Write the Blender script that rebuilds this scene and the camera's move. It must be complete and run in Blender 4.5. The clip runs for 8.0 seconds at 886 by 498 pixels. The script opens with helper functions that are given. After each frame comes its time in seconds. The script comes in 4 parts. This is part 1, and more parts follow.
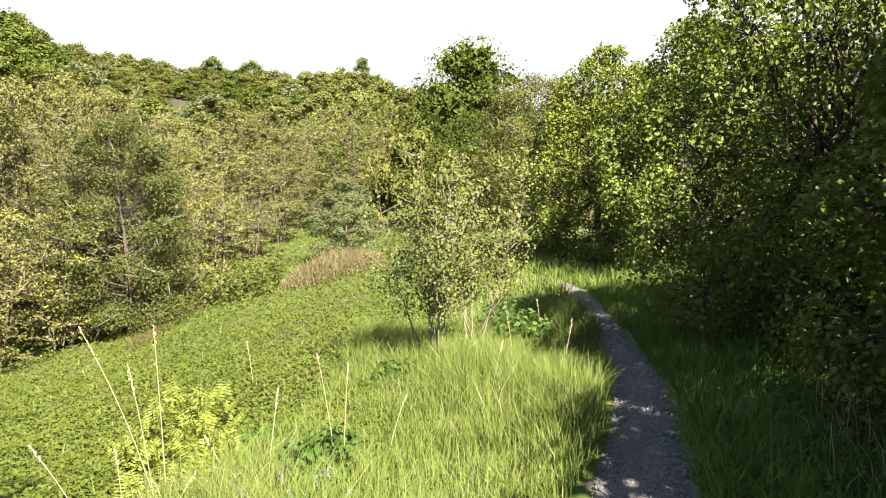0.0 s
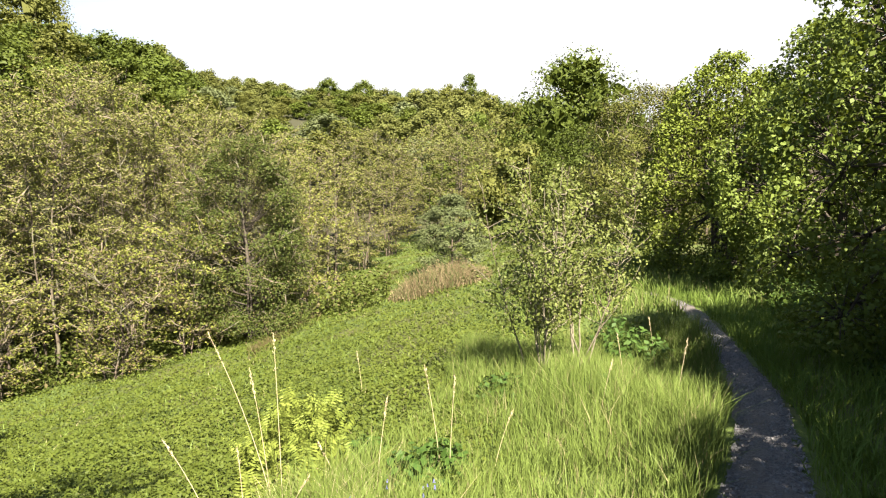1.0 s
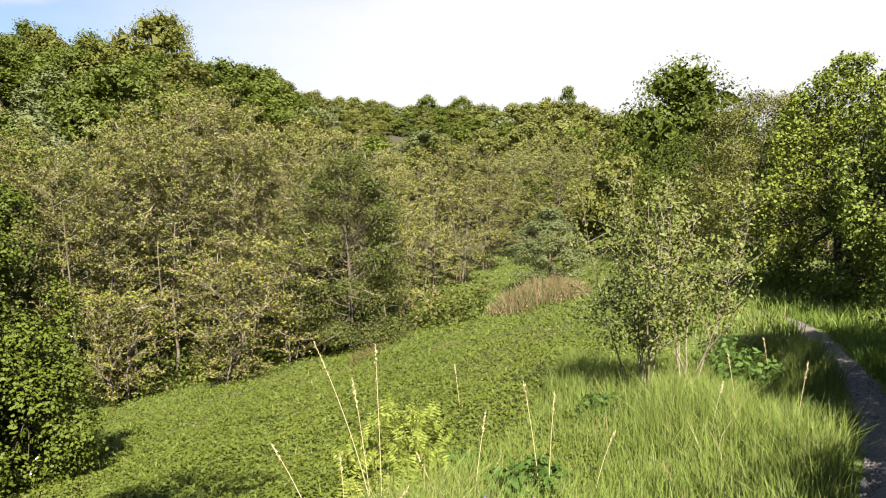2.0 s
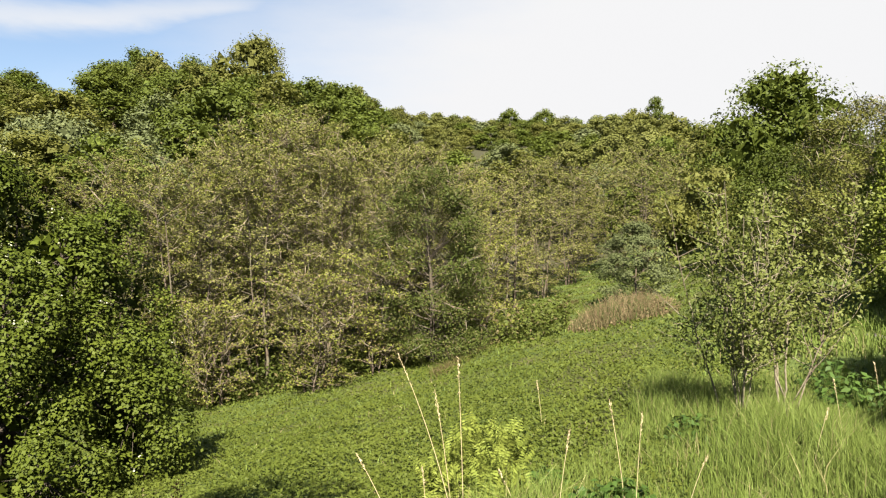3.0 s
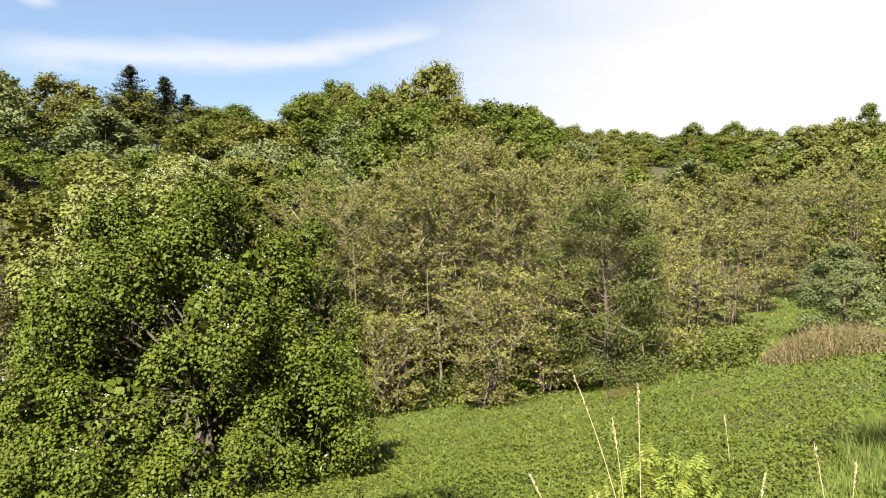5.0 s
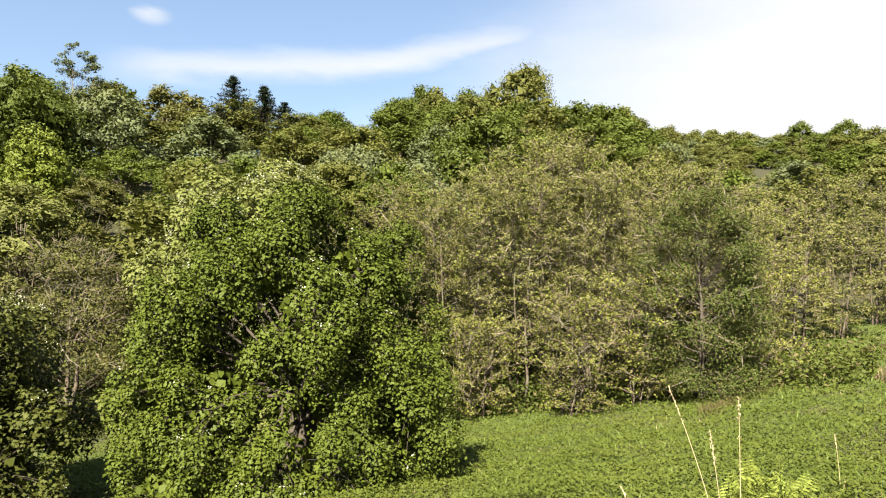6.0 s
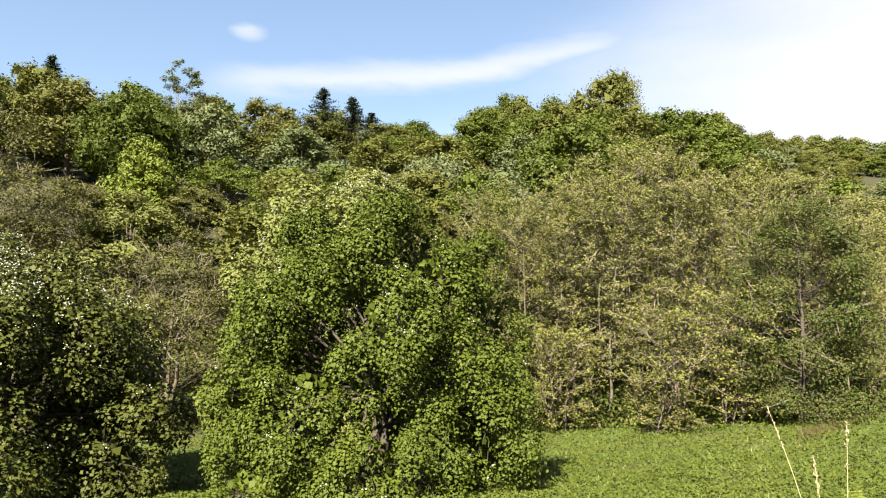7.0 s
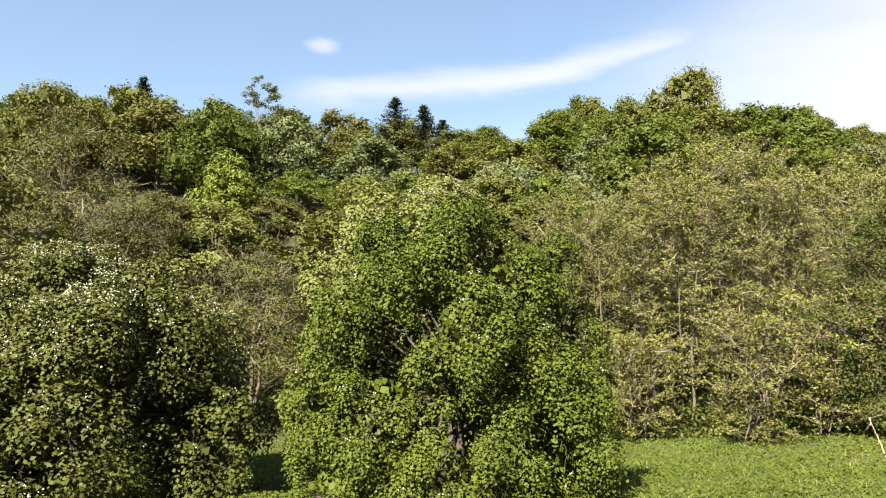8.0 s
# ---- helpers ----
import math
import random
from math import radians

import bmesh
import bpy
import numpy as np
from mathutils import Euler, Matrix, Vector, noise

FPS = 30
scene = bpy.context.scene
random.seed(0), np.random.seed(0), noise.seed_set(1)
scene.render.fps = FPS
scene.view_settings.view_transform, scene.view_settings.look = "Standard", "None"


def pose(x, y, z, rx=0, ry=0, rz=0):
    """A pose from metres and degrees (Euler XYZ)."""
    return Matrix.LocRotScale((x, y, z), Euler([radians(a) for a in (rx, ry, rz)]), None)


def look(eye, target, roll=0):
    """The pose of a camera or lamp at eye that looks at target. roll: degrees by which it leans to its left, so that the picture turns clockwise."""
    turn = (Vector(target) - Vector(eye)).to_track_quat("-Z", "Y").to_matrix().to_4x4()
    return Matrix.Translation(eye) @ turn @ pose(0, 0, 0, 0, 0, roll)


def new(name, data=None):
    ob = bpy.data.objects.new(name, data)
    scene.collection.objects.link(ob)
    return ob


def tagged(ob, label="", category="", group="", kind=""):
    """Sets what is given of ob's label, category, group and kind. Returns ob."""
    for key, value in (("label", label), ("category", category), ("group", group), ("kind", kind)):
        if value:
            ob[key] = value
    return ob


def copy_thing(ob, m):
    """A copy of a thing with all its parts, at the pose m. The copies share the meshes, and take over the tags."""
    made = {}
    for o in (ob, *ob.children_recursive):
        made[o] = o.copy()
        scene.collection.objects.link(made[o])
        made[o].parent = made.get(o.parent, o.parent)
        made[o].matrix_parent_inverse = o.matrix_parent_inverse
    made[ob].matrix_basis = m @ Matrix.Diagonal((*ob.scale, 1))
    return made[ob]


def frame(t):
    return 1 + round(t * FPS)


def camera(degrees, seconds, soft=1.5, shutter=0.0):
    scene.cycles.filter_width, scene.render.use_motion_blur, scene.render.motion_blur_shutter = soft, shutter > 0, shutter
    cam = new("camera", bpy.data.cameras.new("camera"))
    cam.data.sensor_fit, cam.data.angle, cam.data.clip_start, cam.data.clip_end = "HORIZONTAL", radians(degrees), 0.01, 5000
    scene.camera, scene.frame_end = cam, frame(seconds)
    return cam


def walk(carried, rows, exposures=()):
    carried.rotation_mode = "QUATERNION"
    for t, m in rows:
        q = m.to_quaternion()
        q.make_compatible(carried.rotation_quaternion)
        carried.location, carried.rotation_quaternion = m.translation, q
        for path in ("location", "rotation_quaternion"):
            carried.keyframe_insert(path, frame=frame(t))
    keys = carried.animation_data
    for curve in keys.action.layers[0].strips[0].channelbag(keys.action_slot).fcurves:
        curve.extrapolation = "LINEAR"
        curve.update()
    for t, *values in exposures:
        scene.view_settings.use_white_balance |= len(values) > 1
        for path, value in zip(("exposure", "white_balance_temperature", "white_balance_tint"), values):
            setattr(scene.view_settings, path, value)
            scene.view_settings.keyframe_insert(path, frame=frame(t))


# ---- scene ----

# Camera: stands on the path and turns to the left, held a little in front of the body.
cam = camera(68.96, 8.0, soft=1.15)
EYE, ARM = 1.6, 0.12
TURN = [  # seconds, bearing to the left of +y, pitch, roll
    (0.0, 0.0, -5.90, 0.09),
    (0.5, 4.01, -5.55, -0.03),
    (1.0, 9.34, -4.63, -0.18),
    (1.5, 14.08, -3.90, -0.34),
    (3.0, 25.13, -2.07, -0.33),
    (3.5, 29.34, -1.55, -0.28),
    (4.0, 33.07, -1.11, -0.24),
    (4.5, 36.59, -0.68, 0.07),
    (6.0, 48.03, -0.21, 0.99),
    (6.5, 51.70, -0.05, 1.34),
    (7.0, 55.34, 0.37, 1.76),
    (7.5, 58.72, 0.66, 1.36),
    (8.0, 61.77, 0.70, 1.06),
]


def stand(yaw, pitch, roll):
    a, e = radians(yaw), radians(pitch)
    eye = Vector((-ARM * math.sin(a), ARM * math.cos(a), EYE))
    ahead = Vector((-math.sin(a) * math.cos(e), math.cos(a) * math.cos(e), math.sin(e)))
    return look(eye, eye + ahead * 2, roll)


STOPS = 2.72  # the picture starts brighter and settles as the camera turns from the shaded path
walk(cam, [(t, stand(yaw, pitch, roll)) for t, yaw, pitch, roll in TURN], [(0.0, STOPS + 0.26), (0.6, STOPS + 0.20), (1.5, STOPS - 0.06), (3.0, STOPS - 0.38), (4.5, STOPS - 0.27), (6.0, STOPS - 0.18), (8.0, STOPS - 0.14)])

# ---- light ----
SUN_BEARING, SUN_HEIGHT = 208.0, 46.0  # bearing to the left of +y: behind the camera, to its right

sun_dir = Vector((-math.sin(radians(SUN_BEARING)) * math.cos(radians(SUN_HEIGHT)), math.cos(radians(SUN_BEARING)) * math.cos(radians(SUN_HEIGHT)), math.sin(radians(SUN_HEIGHT))))
sun = new("sun", bpy.data.lights.new("sun", "SUN"))
sun.data.energy, sun.data.angle, sun.data.color = 5.0, radians(0.6), (1.0, 0.93, 0.80)
sun.matrix_world = look(sun_dir * 50, (0, 0, 0))

world = bpy.data.worlds.new("sky")
scene.world = world
world.use_nodes = True
wt = world.node_tree
wt.nodes.clear()


def node(tree, kind, **values):
    n = tree.nodes.new(kind)
    for k, v in values.items():
        n.inputs[k.replace("_", " ")].default_value = v
    return n


def calc(tree, op, a, b=0.0, c=0.0, clamp=False):
    n = tree.nodes.new("ShaderNodeMath")
    n.operation, n.use_clamp = op, clamp
    for i, v in enumerate((a, b, c)):
        if isinstance(v, (int, float)):
            n.inputs[i].default_value = v
        else:
            tree.links.new(v, n.inputs[i])
    return n.outputs[0]


def ease(tree, v, lo, hi, a=0.0, b=1.0):
    n = tree.nodes.new("ShaderNodeMapRange")
    n.interpolation_type = "SMOOTHSTEP"
    tree.links.new(v, n.inputs[0])
    for i, k in enumerate((lo, hi, a, b)):
        n.inputs[i + 1].default_value = k
    return n.outputs[0]


def rgb_mix(tree, fac, a, b, blend="MIX"):
    n = tree.nodes.new("ShaderNodeMix")
    n.data_type, n.blend_type = "RGBA", blend
    for v, key in ((fac, "Factor"), (a, "A"), (b, "B")):
        sock = n.inputs[key]
        if isinstance(v, (int, float)):
            sock.default_value = v
        elif isinstance(v, tuple):
            sock.default_value = (*v, 1)
        else:
            tree.links.new(v, sock)
    return n.outputs["Result"]


def build_sky():
    sky = wt.nodes.new("ShaderNodeTexSky")
    sky.sky_type, sky.sun_disc = "NISHITA", False
    sky.sun_elevation, sky.sun_rotation = radians(SUN_HEIGHT), radians(-SUN_BEARING)
    sky.air_density, sky.dust_density = 1.0, 0.3
    tc = wt.nodes.new("ShaderNodeTexCoord")
    sep = wt.nodes.new("ShaderNodeSeparateXYZ")
    wt.links.new(tc.outputs["Generated"], sep.inputs[0])
    x, y, z = sep.outputs
    bearing = calc(wt, "MULTIPLY", calc(wt, "ARCTAN2", calc(wt, "MULTIPLY", x, -1.0), y), 57.2958)
    high = calc(wt, "MULTIPLY", calc(wt, "ARCSINE", z), 57.2958)
    fleece = node(wt, "ShaderNodeTexNoise", Scale=3.0, Detail=6.0, Roughness=0.6)
    stretch = wt.nodes.new("ShaderNodeMapping")
    stretch.inputs["Scale"].default_value = (1, 1, 4)
    wt.links.new(tc.outputs["Generated"], stretch.inputs[0])
    wt.links.new(stretch.outputs[0], fleece.inputs["Vector"])
    fl = fleece.outputs[0]
    wobble = calc(wt, "MULTIPLY", calc(wt, "SUBTRACT", fl, 0.5), 9.0)
    # bright veil of cloud over the head of the valley
    veil = ease(wt, calc(wt, "ADD", calc(wt, "ADD", bearing, calc(wt, "MULTIPLY", high, 1.1)), calc(wt, "MULTIPLY", wobble, 2.2)), 74.0, 34.0)
    veil = calc(wt, "MULTIPLY", veil, calc(wt, "MULTIPLY", ease(wt, bearing, -100.0, -45.0), ease(wt, high, 55.0, 30.0)))
    # long streak of cloud over the hill
    ridge = calc(wt, "ADD", calc(wt, "MULTIPLY", bearing, -0.13), 23.2)
    off = calc(wt, "ABSOLUTE", calc(wt, "SUBTRACT", calc(wt, "ADD", high, calc(wt, "MULTIPLY", wobble, 0.45)), ridge))
    streak = calc(wt, "MULTIPLY", ease(wt, off, 1.9, 0.0), calc(wt, "MULTIPLY", ease(wt, bearing, 36.0, 44.0), ease(wt, bearing, 78.0, 71.0)))
    # small puff
    db = calc(wt, "MULTIPLY", calc(wt, "SUBTRACT", bearing, 72.6), 0.75)
    dh = calc(wt, "MULTIPLY", calc(wt, "SUBTRACT", calc(wt, "ADD", high, calc(wt, "MULTIPLY", wobble, 0.3)), 18.0), 1.4)
    puff = ease(wt, calc(wt, "ADD", calc(wt, "ADD", calc(wt, "MULTIPLY", db, db), calc(wt, "MULTIPLY", dh, dh)), calc(wt, "MULTIPLY", wobble, 0.8)), 2.6, -0.6)
    cloud = calc(wt, "MAXIMUM", veil, calc(wt, "MAXIMUM", calc(wt, "MULTIPLY", streak, calc(wt, "ADD", 0.25, calc(wt, "MULTIPLY", fl, 0.8))), calc(wt, "MULTIPLY", puff, 0.8)), clamp=True)
    mix = wt.nodes.new("ShaderNodeMix")
    mix.data_type = "RGBA"
    wt.links.new(cloud, mix.inputs["Factor"])
    # thin high haze pales the blue
    wt.links.new(rgb_mix(wt, 0.28, sky.outputs[0], (3.6, 4.9, 7.0)), mix.inputs["A"])
    mix.inputs["B"].default_value = (5.95, 5.95, 6.0, 1)
    bg = node(wt, "ShaderNodeBackground", Strength=0.0305)
    wt.links.new(mix.outputs["Result"], bg.inputs[0])
    out = wt.nodes.new("ShaderNodeOutputWorld")
    wt.links.new(bg.outputs[0], out.inputs[0])


build_sky()


# ---- materials ----
def blank(name):
    m = bpy.data.materials.new(name)
    m.use_nodes = True
    m.node_tree.nodes.clear()
    return m, m.node_tree


def leaf(name, dark, light, thin=0.14, rough=0.6, odd=None, share=0.0, gloss=0.10, patch=0.9):
    """Leaf or blade: colour varies from piece to piece, from plant to plant and in soft patches; light passes through."""
    m, t = blank(name)
    geo, info = t.nodes.new("ShaderNodeNewGeometry"), t.nodes.new("ShaderNodeObjectInfo")
    tc = t.nodes.new("ShaderNodeTexCoord")
    cloudy = node(t, "ShaderNodeTexNoise", Scale=patch, Detail=3.0)
    t.links.new(tc.outputs["Object"], cloudy.inputs["Vector"])
    f = calc(t, "ADD", calc(t, "MULTIPLY", geo.outputs["Random Per Island"], 0.42), calc(t, "MULTIPLY", calc(t, "SUBTRACT", cloudy.outputs[0], 0.22), 0.85), clamp=True)
    f = calc(t, "ADD", calc(t, "MULTIPLY", f, 0.64), calc(t, "MULTIPLY", info.outputs["Random"], 0.36), clamp=True)
    col = rgb_mix(t, f, dark, light)
    if odd:
        pick = calc(t, "GREATER_THAN", calc(t, "FRACT", calc(t, "MULTIPLY", geo.outputs["Random Per Island"], 37.7)), 1 - share)
        col = rgb_mix(t, pick, col, odd)
    bs = node(t, "ShaderNodeBsdfPrincipled", Roughness=rough)
    bs.inputs["Specular IOR Level"].default_value = gloss
    tr = t.nodes.new("ShaderNodeBsdfTranslucent")
    t.links.new(col, bs.inputs["Base Color"])
    t.links.new(rgb_mix(t, 0.5, col, (0.14, 0.16, 0.012), "MIX") if thin > 0.12 else col, tr.inputs[0])
    mx = node(t, "ShaderNodeMixShader", Fac=thin)
    t.links.new(bs.outputs[0], mx.inputs[1])
    t.links.new(tr.outputs[0], mx.inputs[2])
    out = t.nodes.new("ShaderNodeOutputMaterial")
    t.links.new(mx.outputs[0], out.inputs[0])
    return m


def solid(name, dark, light, scale=6.0, rough=0.9, bump=0.4, third=None, third_scale=1.0, litter=None):
    """Opaque rough surface with grain at two scales."""
    m, t = blank(name)
    tc = t.nodes.new("ShaderNodeTexCoord")
    fine = node(t, "ShaderNodeTexNoise", Scale=scale, Detail=6.0, Roughness=0.65)
    wide = node(t, "ShaderNodeTexNoise", Scale=third_scale, Detail=3.0)
    for n in (fine, wide):
        t.links.new(tc.outputs["Object"], n.inputs["Vector"])
    col = rgb_mix(t, ease(t, fine.outputs[0], 0.3, 0.7), dark, light)
    if third:
        col = rgb_mix(t, ease(t, wide.outputs[0], 0.45, 0.62), col, third)
    if litter:
        # leaf litter covers the ground beyond the foot of the meadow
        sep = t.nodes.new("ShaderNodeSeparateXYZ")
        t.links.new(tc.outputs["Object"], sep.inputs[0])
        side = calc(t, "SUBTRACT", calc(t, "MULTIPLY", sep.outputs[1], 0.155), sep.outputs[0])
        side = calc(t, "ADD", side, calc(t, "MULTIPLY", wide.outputs[0], 3.0))
        col = rgb_mix(t, ease(t, side, 22.5, 25.5), col, litter)
    bs = node(t, "ShaderNodeBsdfPrincipled", Roughness=rough)
    bs.inputs["Specular IOR Level"].default_value = 0.2
    t.links.new(col, bs.inputs["Base Color"])
    b = node(t, "ShaderNodeBump", Strength=bump, Distance=0.03)
    t.links.new(fine.outputs[0], b.inputs["Height"])
    t.links.new(b.outputs[0], bs.inputs["Normal"])
    out = t.nodes.new("ShaderNodeOutputMaterial")
    t.links.new(bs.outputs[0], out.inputs[0])
    return m


M_GROUND = solid("meadow_soil", (0.035, 0.05, 0.012), (0.075, 0.10, 0.018), 9.0, third=(0.06, 0.06, 0.02), third_scale=0.5, litter=(0.030, 0.028, 0.012))
M_GRAVEL = solid("path_gravel", (0.062, 0.055, 0.054), (0.150, 0.134, 0.128), 38.0, bump=0.8, third=(0.105, 0.088, 0.076), third_scale=1.6)
M_STONE = solid("small_stone", (0.075, 0.070, 0.071), (0.165, 0.155, 0.150), 20.0)
M_BARK = solid("alder_bark", (0.050, 0.038, 0.027), (0.115, 0.088, 0.062), 14.0, third=(0.11, 0.10, 0.065))
M_TWIG = solid("twig_bark", (0.072, 0.057, 0.039), (0.150, 0.121, 0.083), 10.0)
M_PALE = solid("pale_bark", (0.11, 0.09, 0.058), (0.19, 0.165, 0.115), 16.0, third=(0.085, 0.066, 0.045))
M_DARKBARK = solid("hawthorn_bark", (0.031, 0.025, 0.019), (0.074, 0.059, 0.043), 14.0)
M_STRAW = leaf("dry_straw", (0.28, 0.22, 0.12), (0.46, 0.38, 0.24), thin=0.15)
M_HAW = leaf("hawthorn_leaf", (0.016, 0.026, 0.003), (0.075, 0.092, 0.011), thin=0.08, gloss=0.10)
M_HAW_WHITE = leaf("blossoming_hawthorn_leaf", (0.022, 0.028, 0.004), (0.070, 0.075, 0.015), thin=0.10, gloss=0.10)
M_HAW_PALE = leaf("pale_hawthorn_leaf", (0.060, 0.070, 0.016), (0.150, 0.158, 0.042), thin=0.13)
M_BLOSSOM = leaf("white_blossom", (0.34, 0.34, 0.22), (0.48, 0.48, 0.36), thin=0.2)
M_ALDER = leaf("alder_leaf", (0.080, 0.086, 0.020), (0.166, 0.170, 0.041), odd=(0.124, 0.102, 0.048), share=0.22)
M_HILL_ALDER = leaf("hillside_alder_leaf", (0.063, 0.068, 0.017), (0.118, 0.121, 0.032))
M_ALDER_GREEN = leaf("fresh_alder_leaf", (0.069, 0.077, 0.015), (0.145, 0.151, 0.028), odd=(0.109, 0.082, 0.038), share=0.2)
M_ALDER_DARK = leaf("ivy_green_leaf", (0.032, 0.044, 0.009), (0.068, 0.079, 0.014), odd=(0.086, 0.070, 0.031), share=0.12)
M_OAK = leaf("oak_leaf", (0.030, 0.043, 0.007), (0.066, 0.078, 0.011))
M_OLIVE = leaf("olive_leaf", (0.050, 0.054, 0.012), (0.096, 0.095, 0.020))
M_LIME = leaf("lime_green_leaf", (0.069, 0.087, 0.012), (0.127, 0.148, 0.021))
M_FRESH = leaf("sycamore_leaf", (0.041, 0.056, 0.009), (0.078, 0.096, 0.014))
M_SILVER = leaf("silver_willow_leaf", (0.056, 0.069, 0.025), (0.105, 0.115, 0.050))
M_RUST = leaf("bronze_leaf", (0.050, 0.050, 0.013), (0.098, 0.092, 0.026))
M_SPRUCE = leaf("spruce_needles", (0.010, 0.018, 0.009), (0.023, 0.032, 0.014), thin=0.1)
M_SALLOW = leaf("sallow_leaf", (0.052, 0.064, 0.013), (0.109, 0.120, 0.027), gloss=0.18)
M_BUSH = leaf("bush_leaf", (0.055, 0.080, 0.013), (0.140, 0.168, 0.028), thin=0.28, gloss=0.18)
M_GRASS = leaf("tall_grass_blade", (0.056, 0.086, 0.014), (0.122, 0.150, 0.036), odd=(0.18, 0.155, 0.075), share=0.06)
M_GRASS_DARK = leaf("path_grass_blade", (0.055, 0.092, 0.014), (0.108, 0.150, 0.026))
M_HERB = leaf("meadow_herb_leaf", (0.036, 0.050, 0.007), (0.086, 0.096, 0.015), patch=0.35)
M_FERN = leaf("young_fern_frond", (0.091, 0.118, 0.019), (0.156, 0.175, 0.034))
M_DOCK = leaf("broad_herb_leaf", (0.023, 0.047, 0.007), (0.047, 0.080, 0.013), gloss=0.18)
M_RED = leaf("red_dock_seed", (0.155, 0.043, 0.025), (0.248, 0.081, 0.043), thin=0.1)
M_BLUE = leaf("bluebell_petal", (0.099, 0.087, 0.310), (0.174, 0.161, 0.434), thin=0.3)
M_DRY = leaf("dry_meadow_grass", (0.056, 0.047, 0.018), (0.107, 0.087, 0.037), thin=0.2)
M_BRAMBLE = leaf("dead_bracken", (0.115, 0.084, 0.044), (0.220, 0.170, 0.096), thin=0.2, odd=(0.065, 0.085, 0.024), share=0.25)


# ---- mesh makers ----
def soft(v, k=1.5):
    return k * np.logaddexp(0, v / k)


def height(x, y):
    """Level of the ground: a shelf with the path, a meadow falling to the left, a wooded hill across the stream."""
    x, y = np.asarray(x, float), np.asarray(y, float)
    s = (0.75 + 0.155 * y - x) * 0.988
    yc = np.minimum(y, 230)
    z = -0.05 * (soft(y) - soft(y - 14))
    z = z - 0.27 * (soft(s - 2.4) - soft(s - 21, 3))
    z = z + 0.06 * soft(yc - 16, 4) + 0.03 * soft(yc - 60, 6)
    z = z + 24 * (1 - np.exp(-soft(s - 27, 3) / 48))
    z = z + 4 * (1 - np.exp(-0.25 * soft(-s - 0.9, 0.5) / 4))
    return z + 0.05 * np.sin(1.7 * x + 0.6 * y) * np.sin(0.9 * y - 0.5 * x) * np.clip(np.abs(s) - 1, 0, 1)


def path_x(y):
    """Middle line of the path: it runs off to the right, straightens and bends away to the left at its end."""
    return np.interp(y, (-6, 0, 3.7, 4.9, 5.8, 6.7, 8.2, 10, 11.4, 12.9, 14, 15, 16.5), (-1.6, 0.06, 1.15, 1.54, 1.79, 2.00, 2.22, 2.43, 2.58, 2.70, 2.66, 2.45, 1.9))


def path_half(y):
    return np.interp(y, (0, 3.7, 5, 6.7, 8.2, 13, 16), (0.42, 0.39, 0.34, 0.28, 0.24, 0.20, 0.12))


def place(bearing, far):
    """Plan position at a bearing (degrees to the left of +y) and distance from the standpoint."""
    a = radians(bearing)
    return -math.sin(a) * far, math.cos(a) * far


def link(name, mesh, material, parent=None, label=""):
    if material:
        mesh.materials.append(material)
    ob = new(name, mesh)
    ob.parent = parent
    if label:
        tagged(ob, label)
    return ob


def faces_mesh(name, verts, faces, smooth=False):
    """Mesh from an array of corners and an array of faces that all have as many corners."""
    me = bpy.data.meshes.new(name)
    verts, faces = np.asarray(verts, np.float32).reshape(-1, 3), np.asarray(faces, np.int32)
    n, k = faces.shape
    me.vertices.add(len(verts))
    me.vertices.foreach_set("co", verts.ravel())
    me.loops.add(n * k)
    me.loops.foreach_set("vertex_index", faces.ravel())
    me.polygons.add(n)
    me.polygons.foreach_set("loop_start", np.arange(0, n * k, k, dtype=np.int32))
    me.polygons.foreach_set("loop_total", np.full(n, k, dtype=np.int32))
    if smooth:
        me.polygons.foreach_set("use_smooth", np.ones(n, dtype=bool))
    me.update(calc_edges=True)
    return me


def unit(v):
    return v / np.maximum(np.linalg.norm(v, axis=-1, keepdims=True), 1e-9)


def leaf_cards(rng, pos, normal, length, width=0.62, along=None, fold=0.12):
    """Corners of one folded, pointed leaf for each position."""
    n = len(pos)
    normal = unit(normal)
    t = rng.normal(size=(n, 3)) if along is None else along
    t = unit(t - (t * normal).sum(1, keepdims=True) * normal)
    b = np.cross(normal, t)
    ln = np.broadcast_to(np.asarray(length, float), (n,))[:, None] * rng.uniform(0.7, 1.3, (n, 1))
    w = ln * width * 0.5
    up = normal * ln * fold
    return np.stack([pos - t * ln / 2, pos + b * w + up - t * ln * 0.05, pos + t * ln / 2, pos - b * w + up - t * ln * 0.05], 1)


def leaf_tips(rng, pos, normal, length, width=0.7, along=None):
    """Corners of one small pointed leaf for each position, for foliage seen from afar."""
    n = len(pos)
    normal = unit(normal)
    t = rng.normal(size=(n, 3)) if along is None else along
    t = unit(t - (t * normal).sum(1, keepdims=True) * normal)
    ln = np.broadcast_to(np.asarray(length, float), (n,))[:, None] * rng.uniform(0.65, 1.35, (n, 1))
    b = np.cross(normal, t) * ln * width * 0.5
    return np.stack([pos - t * ln * 0.45 + b, pos + t * ln * 0.55, pos - t * ln * 0.3 - b], 1)


def tips_mesh(name, tips):
    tips = np.asarray(tips).reshape(-1, 3, 3)
    return faces_mesh(name, tips, np.arange(len(tips) * 3).reshape(-1, 3))


def cards_mesh(name, quads):
    quads = np.asarray(quads).reshape(-1, 4, 3)
    return faces_mesh(name, quads, np.arange(len(quads) * 4).reshape(-1, 4))


